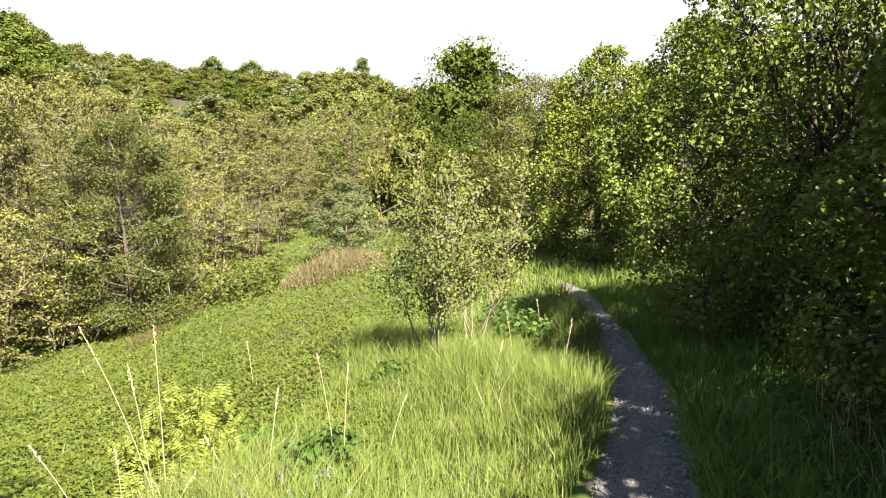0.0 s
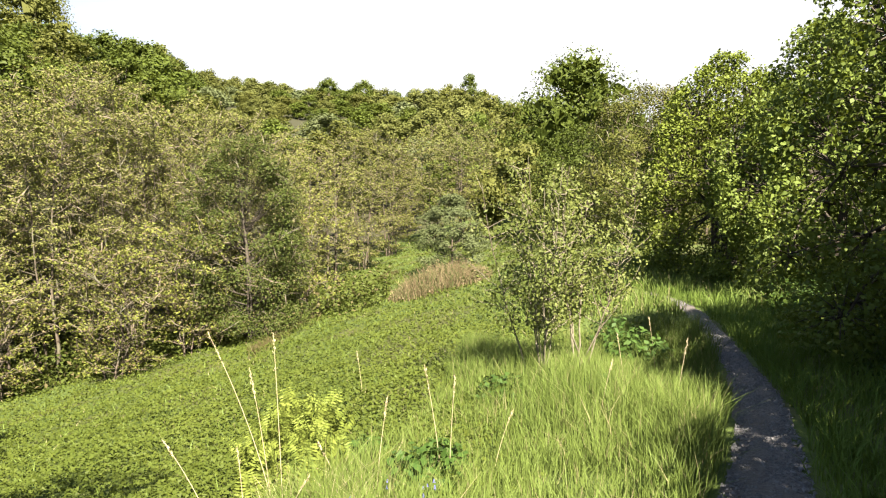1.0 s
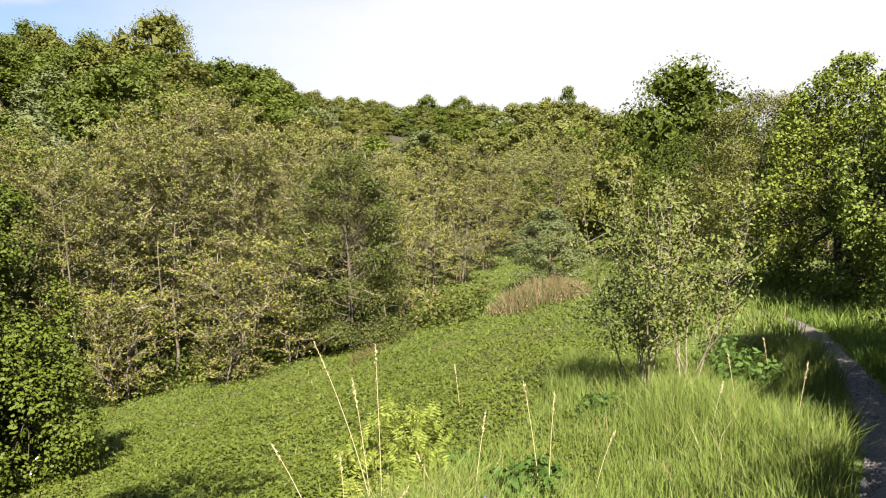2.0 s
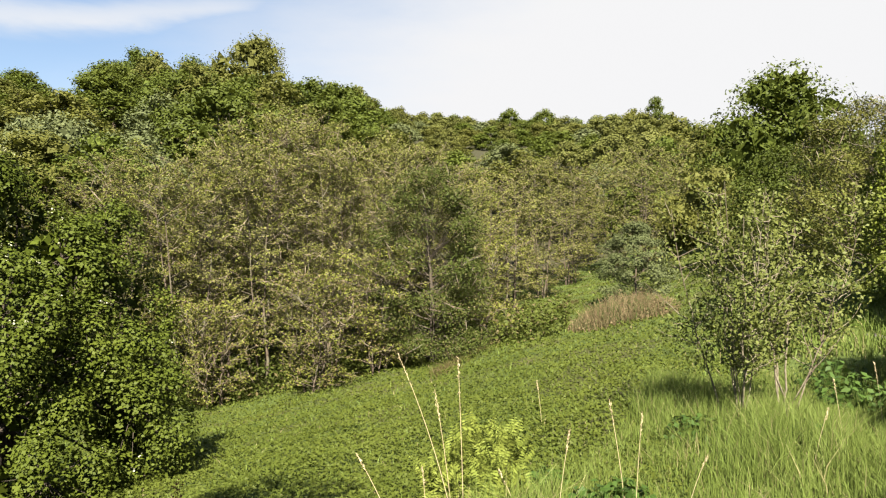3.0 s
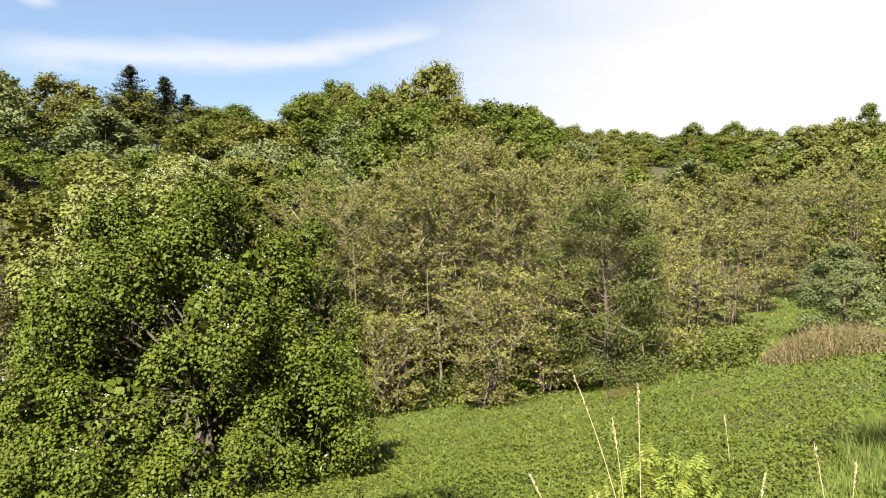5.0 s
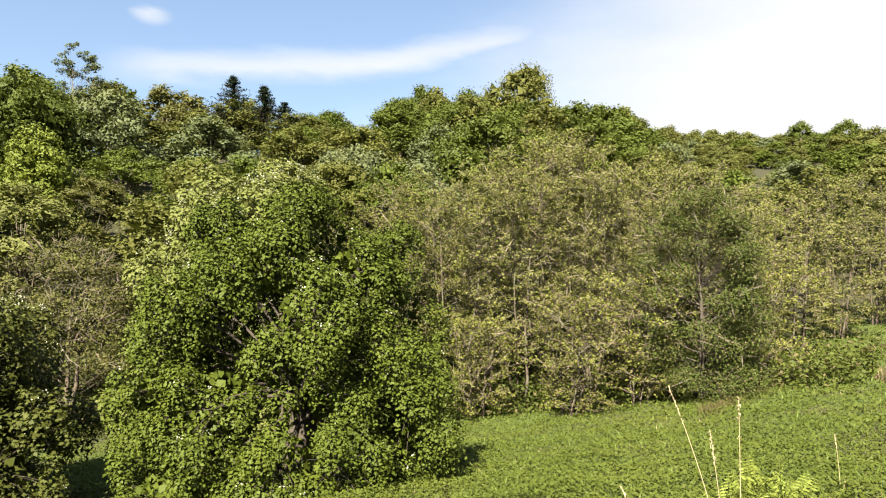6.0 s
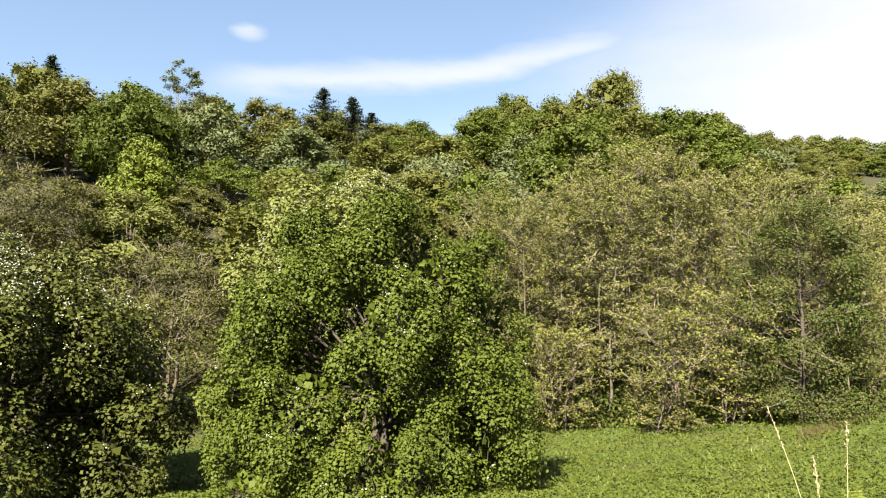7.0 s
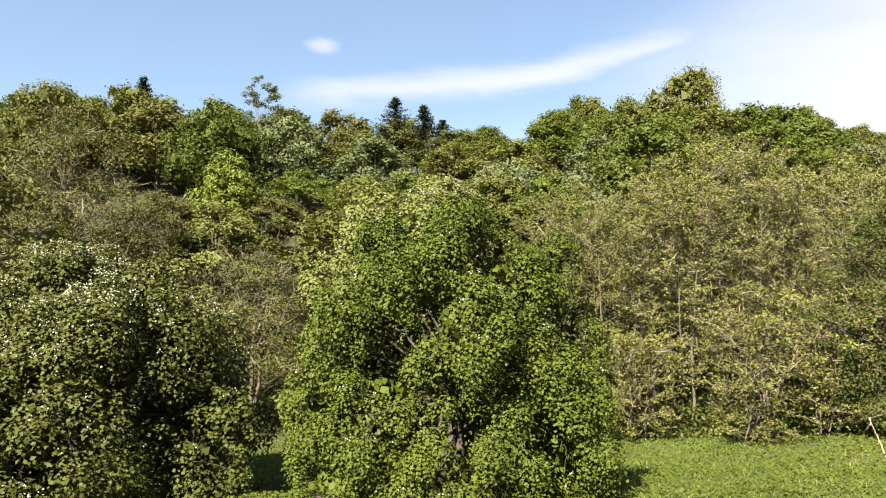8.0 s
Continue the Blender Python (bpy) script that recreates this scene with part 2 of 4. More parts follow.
def tubes(paths, radii, sides=5):
    """Corners and faces of tapered tubes: paths (n, k, 3), radii (n, k)."""
    paths, radii = np.asarray(paths, float), np.asarray(radii, float)
    n, k, _ = paths.shape
    d = unit(np.gradient(paths, axis=1))
    side = unit(np.cross(d, np.where(np.abs(d[..., 2:3]) > 0.9, [1.0, 0, 0], [0, 0, 1.0])))
    other = np.cross(d, side)
    a = np.arange(sides) * 2 * np.pi / sides
    v = paths[:, :, None] + radii[:, :, None, None] * (np.cos(a)[:, None] * side[:, :, None] + np.sin(a)[:, None] * other[:, :, None])
    i = np.arange(n * k * sides).reshape(n, k, sides)
    j = np.roll(i, -1, 2)
    f = np.stack([i[:, :-1], j[:, :-1], j[:, 1:], i[:, 1:]], -1).reshape(-1, 4)
    return v.reshape(-1, 3), f


def tube_mesh(name, sets):
    vs, fs, off = [], [], 0
    for v, f in sets:
        vs.append(v), fs.append(f + off)
        off += len(v)
    return faces_mesh(name, np.concatenate(vs), np.concatenate(fs), smooth=True)


def bend(a, b, sag, k=5, rng=None, jitter=0.0):
    """Curved ways from points a to points b, bowed by sag."""
    s = np.linspace(0, 1, k)[None, :, None]
    way = a[:, None] * (1 - s) + b[:, None] * s + np.asarray(sag).reshape(-1, 1, 3) * (4 * s * (1 - s))
    if rng is not None and jitter:
        w = rng.normal(size=way.shape) * jitter
        w[:, 0] = 0
        way += w
    return way


def envelope(shape, h):
    if shape == "dome":
        return np.sqrt(np.maximum(1 - h ** 2.2, 0.0)) * (0.86 + 0.14 * np.minimum(h * 4, 1))
    return np.sqrt(np.maximum(1 - (1.75 * h - 0.75) ** 2, 0.0)) if shape == "oval" else np.sin(np.pi * np.clip(0.1 + 0.85 * h, 0, 1)) ** 0.6


def tree_meshes(seed, tall, base, spread, clumps, clump, leaves, size, shape="round", flat=0.65, droop=0.0, twigs=0, trunks=1,
                trunk_r=0.16, limbs=True, inner=0.45, up=0.6, sides=5, fill=0.0, hang=0.0, squash=1.0, lobes=0, lobe=0.0, core=6, high=0.85, shade=22, ragged=0.55, small=False):
    """Crown leaves, wood and twigs of a tree that stands at the origin."""
    one_leaf = leaf_tips if small else leaf_cards
    rng = np.random.default_rng(seed)
    h = rng.uniform(0, 1, clumps) ** high
    if lobes:
        h = np.where(rng.uniform(0, 1, clumps) < 0.38, h * 0.35, h)
    ang = rng.uniform(0, 2 * np.pi, clumps)
    lump = 1 + 0.16 * np.sin(3 * ang + seed) + 0.12 * np.sin(5 * ang + 7 * h + seed)
    rad = spread * envelope(shape, h) * lump * np.sqrt(rng.uniform(inner ** 2, 1.0, clumps))
    c = np.stack([rad * np.cos(ang), rad * np.sin(ang) * squash, base + h * (tall - base - clump * flat * 0.6)], 1)
    if lobes:
        # boughs spread evenly over the crown; each carries sprays that arch outwards and hang, with hollows between
        hb = (np.arange(lobes) + 0.5) / lobes
        turn = np.arange(lobes) * 2.39996 + seed
        rb = (spread - 0.5 * lobe) * envelope(shape, hb ** 0.9) * rng.uniform(inner, 1.0, lobes) * (1 + 0.08 * np.sin(3 * turn))
        boss = np.stack([rb * np.cos(turn), rb * np.sin(turn) * squash, base + (hb ** 0.9) * (tall - base - 0.5 * lobe)], 1)
        k = np.arange(clumps) % lobes
        w = rng.uniform(0, 1, clumps)
        away = unit(boss[k] * [1, 1, 0] + rng.normal(size=(clumps, 3)) * [0.5, 0.5, 0] + [1e-3, 0, 0])
        grown = lobe * rng.uniform(0.75, 1.25, lobes)[k]
        c = boss[k] + away * (grown * (-0.25 + 0.95 * w))[:, None] + np.array([0, 0, 1.0]) * (grown * (0.30 - 1.0 * w ** 2))[:, None] + rng.normal(size=(clumps, 3)) * (0.20 * grown)[:, None]
        h = np.clip((c[:, 2] - base) / (tall - base), 0, 1)
        c[:, 2] = np.clip(c[:, 2], base * 0.6 + 0.1, tall)
    size_c = clump * rng.uniform(0.6, 1.25, clumps) * (1 - 0.35 * h)
    per = np.maximum((leaves * size_c ** 2 / (size_c ** 2).sum()).astype(int), 4)
    who = np.repeat(np.arange(clumps), per)
    u = unit(rng.normal(size=(len(who), 3)) + [0, 0, 0.35])
    r = (fill + (1 - fill) * rng.uniform(0.35, 1.0, len(who)) ** 0.6) * (1 + 0.15 * rng.normal(size=len(who)))
    pos = c[who] + u * (r * size_c[who])[:, None] * [1, 1, flat]
    out = unit(c[who] - [0, 0, (base + tall) / 2 * 0.9])
    if droop:
        pos[:, 2] -= droop * (np.hypot(*(pos - c[who])[:, :2].T) ** 2) / np.maximum(size_c[who], 0.1)
    if hang:
        pos[:, 2] -= hang * rng.uniform(0, 1, len(who)) ** 2 * size_c[who]
    normal = u * 0.5 + out * 0.3 + [0, 0, up] + rng.normal(size=u.shape) * ragged
    cards = one_leaf(rng, pos, normal, size)
    if core:
        # larger leaves inside the boughs close the crown
        who = np.repeat(np.arange(clumps), core)
        pos = c[who] * ([0.80, 0.80, 0.97] if lobes else [0.92, 0.92, 1]) + rng.normal(size=(len(who), 3)) * (0.33 * size_c[who])[:, None]
        pos[:, 2] -= 0.25 * size_c[who]
        cards = np.concatenate([cards, one_leaf(rng, pos, rng.normal(size=pos.shape) + out[:1] * 0, size * 1.7, 0.7)])
    if lobes and shade:
        # older leaves in the shade inside the crown
        n = clumps * shade
        hi = rng.uniform(0.02, 0.88, n)
        a, r = rng.uniform(0, 2 * np.pi, n), spread * envelope(shape, hi) * np.sqrt(rng.uniform(0.0, 0.45, n))
        pos = np.stack([r * np.cos(a), r * np.sin(a) * squash, base + hi * (tall - base)], 1)
        cards = np.concatenate([cards, one_leaf(rng, pos, rng.normal(size=pos.shape), size * 1.5, 0.7)])
    wood = []
    feet = np.zeros((trunks, 3))
    if trunks > 1:
        a = rng.uniform(0, 2 * np.pi, trunks)
        feet[:, 0], feet[:, 1] = np.cos(a) * trunk_r * 1.6, np.sin(a) * trunk_r * 1.6
    head = feet * (3.0 if trunks > 1 else 1) + np.c_[rng.normal(size=(trunks, 2)) * spread * 0.10, np.full(trunks, base + (tall - base) * (0.55 if lobes else 0.82))]
    stem = bend(feet - [0, 0, 0.15], head, rng.normal(size=(trunks, 3)) * [0.12, 0.12, 0], 8, rng, 0.03)
    taper = np.linspace(1, 0.10, 8) ** 1.2
    taper[0] *= 1.35
    wood.append(tubes(stem, trunk_r * taper[None] * rng.uniform(0.8, 1.0, (trunks, 1)), sides + 2))
    if limbs:
        k = rng.integers(0, trunks, clumps)
        s = np.clip((c[:, 2] - 0.25 * np.hypot(c[:, 0], c[:, 1]) - 0.3) / head[k, 2], 0.08, 0.95) * rng.uniform(0.7, 1.0, clumps)
        i = np.minimum((s * 7).astype(int), 6)
        w = (s * 7 - i)[:, None]
        a = stem[k, i] * (1 - w) + stem[k, i + 1] * w
        wood.append(tubes(bend(a, c, np.c_[np.zeros((clumps, 2)), np.full(clumps, -0.06 * spread)], 4, rng, 0.05 * clump),
                          (trunk_r * 0.26 * (1 - 0.6 * s) * np.clip(size_c / clump, 0.4, 1.2))[:, None] * np.linspace(1, 0.25, 4)[None], 3))
    fine = None
    if twigs:
        who = rng.integers(0, clumps, twigs)
        a = c[who] + rng.normal(size=(twigs, 3)) * (0.25 * size_c[who])[:, None]
        d = unit(unit(c[who] - [0, 0, base]) * 0.6 + rng.normal(size=(twigs, 3)) * 0.7 + [0, 0, 0.25])
        b = a + d * (size_c[who] * rng.uniform(0.6, 1.25, twigs))[:, None]
        fine = leaf_cards(rng, (a + b) / 2, rng.normal(size=a.shape), np.linalg.norm(b - a, axis=1), 0.05, b - a)
    return cards, wood, fine, c, size_c


def plant_tree(name, label, category, group, leaf_mat, bark_mat, where, seed, blossom=0, twig_mat=None, **shape):
    """One tree at its base: trunk with limbs, twigs, crown and, where it flowers, blossom."""
    small = math.hypot(*where) > 12
    if small:
        shape = dict(shape, small=True, leaves=int(shape["leaves"] * 2.5), size=shape["size"] * 0.66)
    cards, wood, fine, c, size_c = tree_meshes(seed, **shape)
    top = tagged(new(name), label, category, group)
    link("trunk", tube_mesh("trunk", wood), bark_mat, top)
    if fine is not None:
        tagged(link("brush", cards_mesh("brush", fine), twig_mat or M_BARK, top), "fine bare twigs", kind="stuff")
    link("crown", (tips_mesh if small else cards_mesh)("crown", cards), leaf_mat, top)
    if blossom:
        rng = np.random.default_rng(seed + 50)
        who = rng.integers(0, len(c), max(blossom // 14, 1))
        u = unit(rng.normal(size=(len(who), 3)) + [0, 0, 1.1])
        spot = c[who] + u * (size_c[who] * 1.0)[:, None] * [1, 1, shape.get("flat", 0.65)]
        spot = np.repeat(spot, 14, 0) + rng.normal(size=(len(spot) * 14, 3)) * shape["size"] * 1.3
        link("blossom", cards_mesh("blossom", leaf_cards(rng, spot, rng.normal(size=spot.shape) + [0, 0, 1.0], shape["size"] * 0.40, 0.95)), M_BLOSSOM, top, "small white blossom")
    x, y = where
    top.matrix_basis = pose(x, y, float(height(x, y)) - 0.05, 0, 0, (seed * 47) % 360)
    return top


def full_tree(name, label, category, group, leaf_mat, bark_mat, where, seed, tall, base, spread, leaves, size, boughs=20, lump=0.40, hang=0.0, trunk_r=0.2, blunt=2.4, loose=0.03, blossom=0, lean=(0.0, 0.0)):
    """A leafy crown seen from afar: boughs over a dome, knots of foliage on each bough, small leaves all over the knots."""
    rng = np.random.default_rng(seed)
    h = np.clip(((np.arange(boughs) + 0.5) / boughs) ** 0.8 + rng.normal(size=boughs) * 0.06, 0.02, 0.98)
    a = np.arange(boughs) * 2.39996 + seed + rng.normal(size=boughs) * 0.35
    r = lump * spread * rng.uniform(0.65, 1.25, boughs) * (1 - 0.3 * h)
    reach = np.maximum(spread * np.sqrt(np.maximum(1 - h ** blunt, 0)) * rng.uniform(0.8, 1.1, boughs) - 0.7 * r, 0)
    reach *= np.clip(0.75 + 0.9 * h, 0, 1)
    big = np.stack([reach * np.cos(a), reach * np.sin(a), base + 0.6 * r + h * np.maximum(tall - base - 1.5 * r, 0.1)], 1)
    who = np.repeat(np.arange(boughs), 8)
    u = unit(rng.normal(size=(len(who), 3)) + unit(big[who] - [0, 0, base + 0.35 * (tall - base)]) * 0.8 + [0, 0, 0.25])
    kr = r[who] * rng.uniform(0.36, 0.66, len(who))
    kc = big[who] + u * (r[who] - 0.55 * kr)[:, None] * [1, 1, 0.85]
    kc[:, :2] += np.array(lean) * (np.maximum(kc[:, 2:3] - base, 0) / (tall - base)) ** 2
    kc[:, 2] = np.minimum(kc[:, 2], tall - 0.6 * kr)
    # leaves on the outsides of the knots
    n = int(leaves * 1.7)
    k = rng.choice(len(kr), n, p=kr ** 2 / (kr ** 2).sum())
    u = unit(rng.normal(size=(n, 3)) + [0, 0, 0.25])
    pos = kc[k] + u * kr[k][:, None] * [1, 1, 0.85]
    apart = ((pos ** 2).sum(1)[:, None] + (kc ** 2).sum(1)[None] - 2 * pos @ kc.T) / kr[None] ** 2
    apart[np.arange(n), k] = 9
    keep = np.flatnonzero(apart.min(1) > 0.72)[:leaves]
    pos, u, k = pos[keep], u[keep], k[keep]
    pos = pos + u * (rng.normal(size=len(k)) * 0.22 * kr[k])[:, None] + rng.normal(size=pos.shape) * loose * spread
    if hang:
        pos[:, 2] -= hang * rng.uniform(0, 1, len(k)) ** 2 * r[who[k]]
    tips = leaf_tips(rng, pos, u + rng.normal(size=u.shape) * 0.38 + [0, 0, 0.15], size)
    # older, larger leaves in the shade inside the boughs
    m = boughs * 34
    k = rng.integers(0, len(kr), m)
    deep = kc[k] * [0.86, 0.86, 0.97] + rng.normal(size=(m, 3)) * (0.35 * kr[k])[:, None]
    tips = np.concatenate([tips, leaf_tips(rng, deep, rng.normal(size=deep.shape), 1.1 * kr[k], 0.9)])
    top = tagged(new(name), label, category, group)
    stem = bend(np.array([[0, 0, -0.15]]), np.array([[0, 0, base + 0.55 * (tall - base)]]), [[0.1, 0.1, 0]], 6, rng, 0.04)
    limb = bend(np.tile(stem[0, 3], (boughs, 1)), big, np.c_[0 * r, 0 * r, -0.1 * r], 4)
    link("trunk", tube_mesh("trunk", [tubes(stem, trunk_r * np.linspace(1.2, 0.3, 6)[None], 6), tubes(limb, trunk_r * np.linspace(0.4, 0.1, 4)[None] + 0 * r[:, None], 3)]), bark_mat, top)
    link("crown", tips_mesh("crown", tips), leaf_mat, top)
    if blossom:
        spot = pos[rng.integers(0, len(pos), blossom)] + rng.normal(size=(blossom, 3)) * size * 0.6
        link("blossom", tips_mesh("blossom", leaf_tips(rng, spot, rng.normal(size=spot.shape) + [0, 0, 1.0], size * 0.5, 0.95)), M_BLOSSOM, top, "small white blossom")
    x, y = where
    top.matrix_basis = pose(x, y, float(height(x, y)) - 0.05, 0, 0, (seed * 47) % 360 if lean == (0.0, 0.0) else 0)
    return top


def slender_alder(label, leaf_mat, where, seed, tall, spread, trunks=4, boughs=24, leaves=14000, size=0.085, low=0.2, trunk_r=0.075, foot=0.45):
    """Alder with several thin bare trunks, rising boughs that flatten outwards, twigs in layers and small leaves along them."""
    rng = np.random.default_rng(seed)
    a = np.arange(trunks) * 2.4 + rng.uniform(0, 6)
    lean = np.stack([np.cos(a), np.sin(a)], 1)
    start = np.c_[lean * foot * rng.uniform(0.3, 1, (trunks, 1)), np.full(trunks, -0.15)]
    end = np.c_[start[:, :2] + lean * spread * rng.uniform(0.12, 0.40, (trunks, 1)), tall * rng.uniform(0.82, 0.98, trunks)]
    stem = bend(start, end, rng.normal(size=(trunks, 3)) * [0.2, 0.2, 0], 10, rng, 0.035)
    n = trunks * boughs
    k, s = np.repeat(np.arange(trunks), boughs), rng.uniform(low, 0.98, n)
    i = np.minimum((s * 9).astype(int), 8)
    w = (s * 9 - i)[:, None]
    a = stem[k, i] * (1 - w) + stem[k, i + 1] * w
    turn = np.arange(n) * 2.39996 + rng.normal(size=n) * 0.5
    reach = spread * np.sin(np.pi * np.clip(0.16 + 0.70 * (s - low) / (1 - low), 0, 1)) ** 0.8 * rng.uniform(0.45, 1.0, n)
    b = a + np.stack([np.cos(turn) * reach, np.sin(turn) * reach, reach * rng.uniform(0.15, 0.55, n) + 0.5 * s], 1)
    b[:, 2] = np.minimum(b[:, 2], tall * 1.02)
    bough = bend(a, b, np.c_[0 * s, 0 * s, 0.07 * reach], 6, rng, 0.04)
    # twigs lie in flat layers about each bough
    m = n * 11
    k, s2 = np.repeat(np.arange(n), 11), rng.uniform(0.25, 1.0, m)
    i = np.minimum((s2 * 5).astype(int), 4)
    w = (s2 * 5 - i)[:, None]
    ta = bough[k, i] * (1 - w) + bough[k, i + 1] * w
    ahead = unit((b - a)[k])
    d = unit(ahead * 0.7 + rng.normal(size=(m, 3)) * [0.75, 0.75, 0.30] + [0, 0, 0.12])
    tb = ta + d * (rng.uniform(0.30, 0.85, m) * (0.45 + 0.22 * reach[k]))[:, None]
    fine = leaf_cards(rng, (ta + tb) / 2, rng.normal(size=ta.shape), np.linalg.norm(tb - ta, axis=1), 0.05, tb - ta)
    k = rng.integers(0, m, leaves)
    pos = ta[k] + (tb - ta)[k] * rng.uniform(0.1, 1.08, (leaves, 1)) + rng.normal(size=(leaves, 3)) * [0.06, 0.06, 0.035]
    tips = leaf_tips(rng, pos, rng.normal(size=pos.shape) * 0.55 + [0, -0.1, 0.8], size)
    top = tagged(new("alder_tree"), label, "tree", "alder wood")
    girth = trunk_r * rng.uniform(0.7, 1.15, (trunks, 1)) * (np.linspace(1, 0.10, 10)[None] ** 1.4)
    for j in range(trunks):
        link("trunk", tube_mesh("trunk", [tubes(stem[j:j + 1], girth[j:j + 1], 6)]), M_BARK, top)
    tagged(link("bough", tube_mesh("bough", [tubes(bough, np.linspace(0.018, 0.005, 6)[None] + 0 * reach[:, None], 3)]), M_BARK, top), kind="stuff")
    tagged(link("brush", cards_mesh("brush", fine), M_TWIG, top), "fine bare twigs", kind="stuff")
    link("crown", tips_mesh("crown", tips), leaf_mat, top)
    x, y = where
    top.matrix_basis = pose(x, y, float(height(x, y)) - 0.05, 0, 0, (seed * 47) % 360)
    return top


def mounded_tree(name, label, category, group, leaf_mat, where, seed, tall, spread, boughs=50, leaves=128000, size=0.055, bough=0.66, blunt=3.4, sag=0.35, blossom=0, deep=9000, ragged=0.3, trunk_r=0.11):
    """Tree or bush, dense from the ground up: boughs at uneven depth over a mound, covered with drooping knots of leaves, dark hollows between."""
    rng = np.random.default_rng(seed)
    h = np.clip((np.arange(boughs) + 0.5) / boughs + rng.normal(size=boughs) * 0.03, 0.0, 1.0)
    az = np.arange(boughs) * 2.39996 + seed + rng.normal(size=boughs) * 0.2
    r = bough * rng.uniform(0.7, 1.3, boughs)
    reach = np.maximum(spread * np.sqrt(np.maximum(1 - h ** blunt, 0)) * rng.uniform(0.74, 1.03, boughs) - 0.75 * r, 0)
    big = np.stack([reach * np.cos(az), reach * np.sin(az), 0.5 * r + h * (tall - 1.35 * r)], 1)
    out = unit(big - [0, 0, 0.3 * tall])
    per = 20
    who = np.repeat(np.arange(boughs), per)
    u = unit(rng.normal(size=(len(who), 3)) + out[who] * 0.9 + [0, 0, 0.1])
    kr = r[who] * rng.uniform(0.20, 0.42, len(who))
    knot = big[who] + u * (r[who] - 0.4 * kr)[:, None] * [1, 1, 1.05]
    # the outer knots hang lower
    flat = np.hypot(*(knot - big[who])[:, :2].T) / r[who]
    knot[:, 2] -= sag * r[who] * flat ** 2 * rng.uniform(0.4, 1.4, len(who))
    knot[:, 2] = np.clip(knot[:, 2], 0.12, tall - 0.5 * kr)
    n = int(leaves * 1.5)
    k = rng.choice(len(kr), n, p=kr ** 2 / (kr ** 2).sum())
    v = unit(rng.normal(size=(n, 3)) + unit(knot[k] - big[who[k]]) * 0.55 + [0, 0, 0.3])
    drop = rng.uniform(0, 1, n) ** 3
    pos = knot[k] + v * (kr[k] * (1 + 0.16 * rng.normal(size=n)))[:, None] - np.c_[0 * drop, 0 * drop, 0.9 * drop * kr[k]]
    apart = ((pos ** 2).sum(1)[:, None] + (big ** 2).sum(1)[None] - 2 * pos @ big.T) / r[None] ** 2
    apart[np.arange(n), who[k]] = 9
    keep = np.flatnonzero((apart.min(1) > 0.6) & (pos[:, 2] > 0.03))[:leaves]
    pos, v, k = pos[keep], v[keep], k[keep]
    normal = v * (0.75 - 0.5 * ragged) + [0, 0, 0.45] + rng.normal(size=v.shape) * ragged
    near = math.hypot(*where) < 20
    shape = leaf_cards if near else leaf_tips
    crown = shape(rng, pos, normal, size, 0.72)
    # old shaded leaves close the inside
    q = rng.integers(0, boughs, deep)
    inside = big[q] * [0.93, 0.93, 1] + unit(rng.normal(size=(deep, 3))) * (0.62 * r[q])[:, None]
    crown = np.concatenate([crown, shape(rng, inside, rng.normal(size=inside.shape), size * (2.4 if ragged < 0.5 else 1.3), 0.8)])
    top = tagged(new(name), label, category, group)
    stem = bend(np.array([[-0.1, 0, -0.15], [0.12, 0.05, -0.15], [0.0, 0.14, -0.15]]), np.array([[-0.5, 0.1, 0.6 * tall], [0.5, -0.2, 0.62 * tall], [0.1, 0.5, 0.55 * tall]]), [[0.1, 0.05, 0]] * 3, 8, rng, 0.04)
    for j in range(3):
        link("trunk", tube_mesh("trunk", [tubes(stem[j:j + 1], trunk_r * np.linspace(1.2, 0.25, 8)[None], 7)]), M_DARKBARK, top)
    limb = bend(stem[np.arange(boughs) % 3, 4], big, np.c_[0 * r, 0 * r, 0.2 * r], 6, rng, 0.04)
    tagged(link("bough", tube_mesh("bough", [tubes(limb, np.linspace(0.04, 0.012, 6)[None] + 0 * r[:, None], 5), tubes(bend(big[who], knot, np.c_[0 * kr, 0 * kr, 0.2 * kr], 4), np.linspace(0.010, 0.003, 4)[None] + 0 * kr[:, None], 3)]), M_DARKBARK, top), kind="stuff")
    link("crown", (cards_mesh if near else tips_mesh)("crown", crown), leaf_mat, top)
    if blossom:
        # flat clusters on the upper sides of the knots, most on some boughs
        much = rng.uniform(0, 1, boughs) ** 2
        pick = rng.choice(len(kr), blossom // 6, p=(much[who] + 0.06) * (0.25 + knot[:, 2] / tall) / ((much[who] + 0.06) * (0.25 + knot[:, 2] / tall)).sum())
        w = unit(rng.normal(size=(len(pick), 3)) + [0, 0, 0.9] + out[who[pick]] * 0.6)
        spot = np.repeat(knot[pick] + w * (kr[pick] * 1.05)[:, None], 6, 0)
        spot = spot + rng.normal(size=spot.shape) * 0.5 * size
        link("blossom", (cards_mesh if near else tips_mesh)("blossom", shape(rng, spot, rng.normal(size=spot.shape) + [0, 0, 1.0], min(0.5 * size, 0.028 if near else 0.055), 0.95)), M_BLOSSOM, top, "small white blossom")
    x, y = where
    top.matrix_basis = pose(x, y, float(height(x, y)) - 0.05)
    return top


def again(tree, where, scale=1.0, turn=0.0, lean=0.0, wide=1.0):
    x, y = where
    ob = copy_thing(tree, pose(x, y, float(height(x, y)) - 0.05, lean, 0, turn))
    ob.scale = (scale * wide, scale * wide, scale)
    return ob


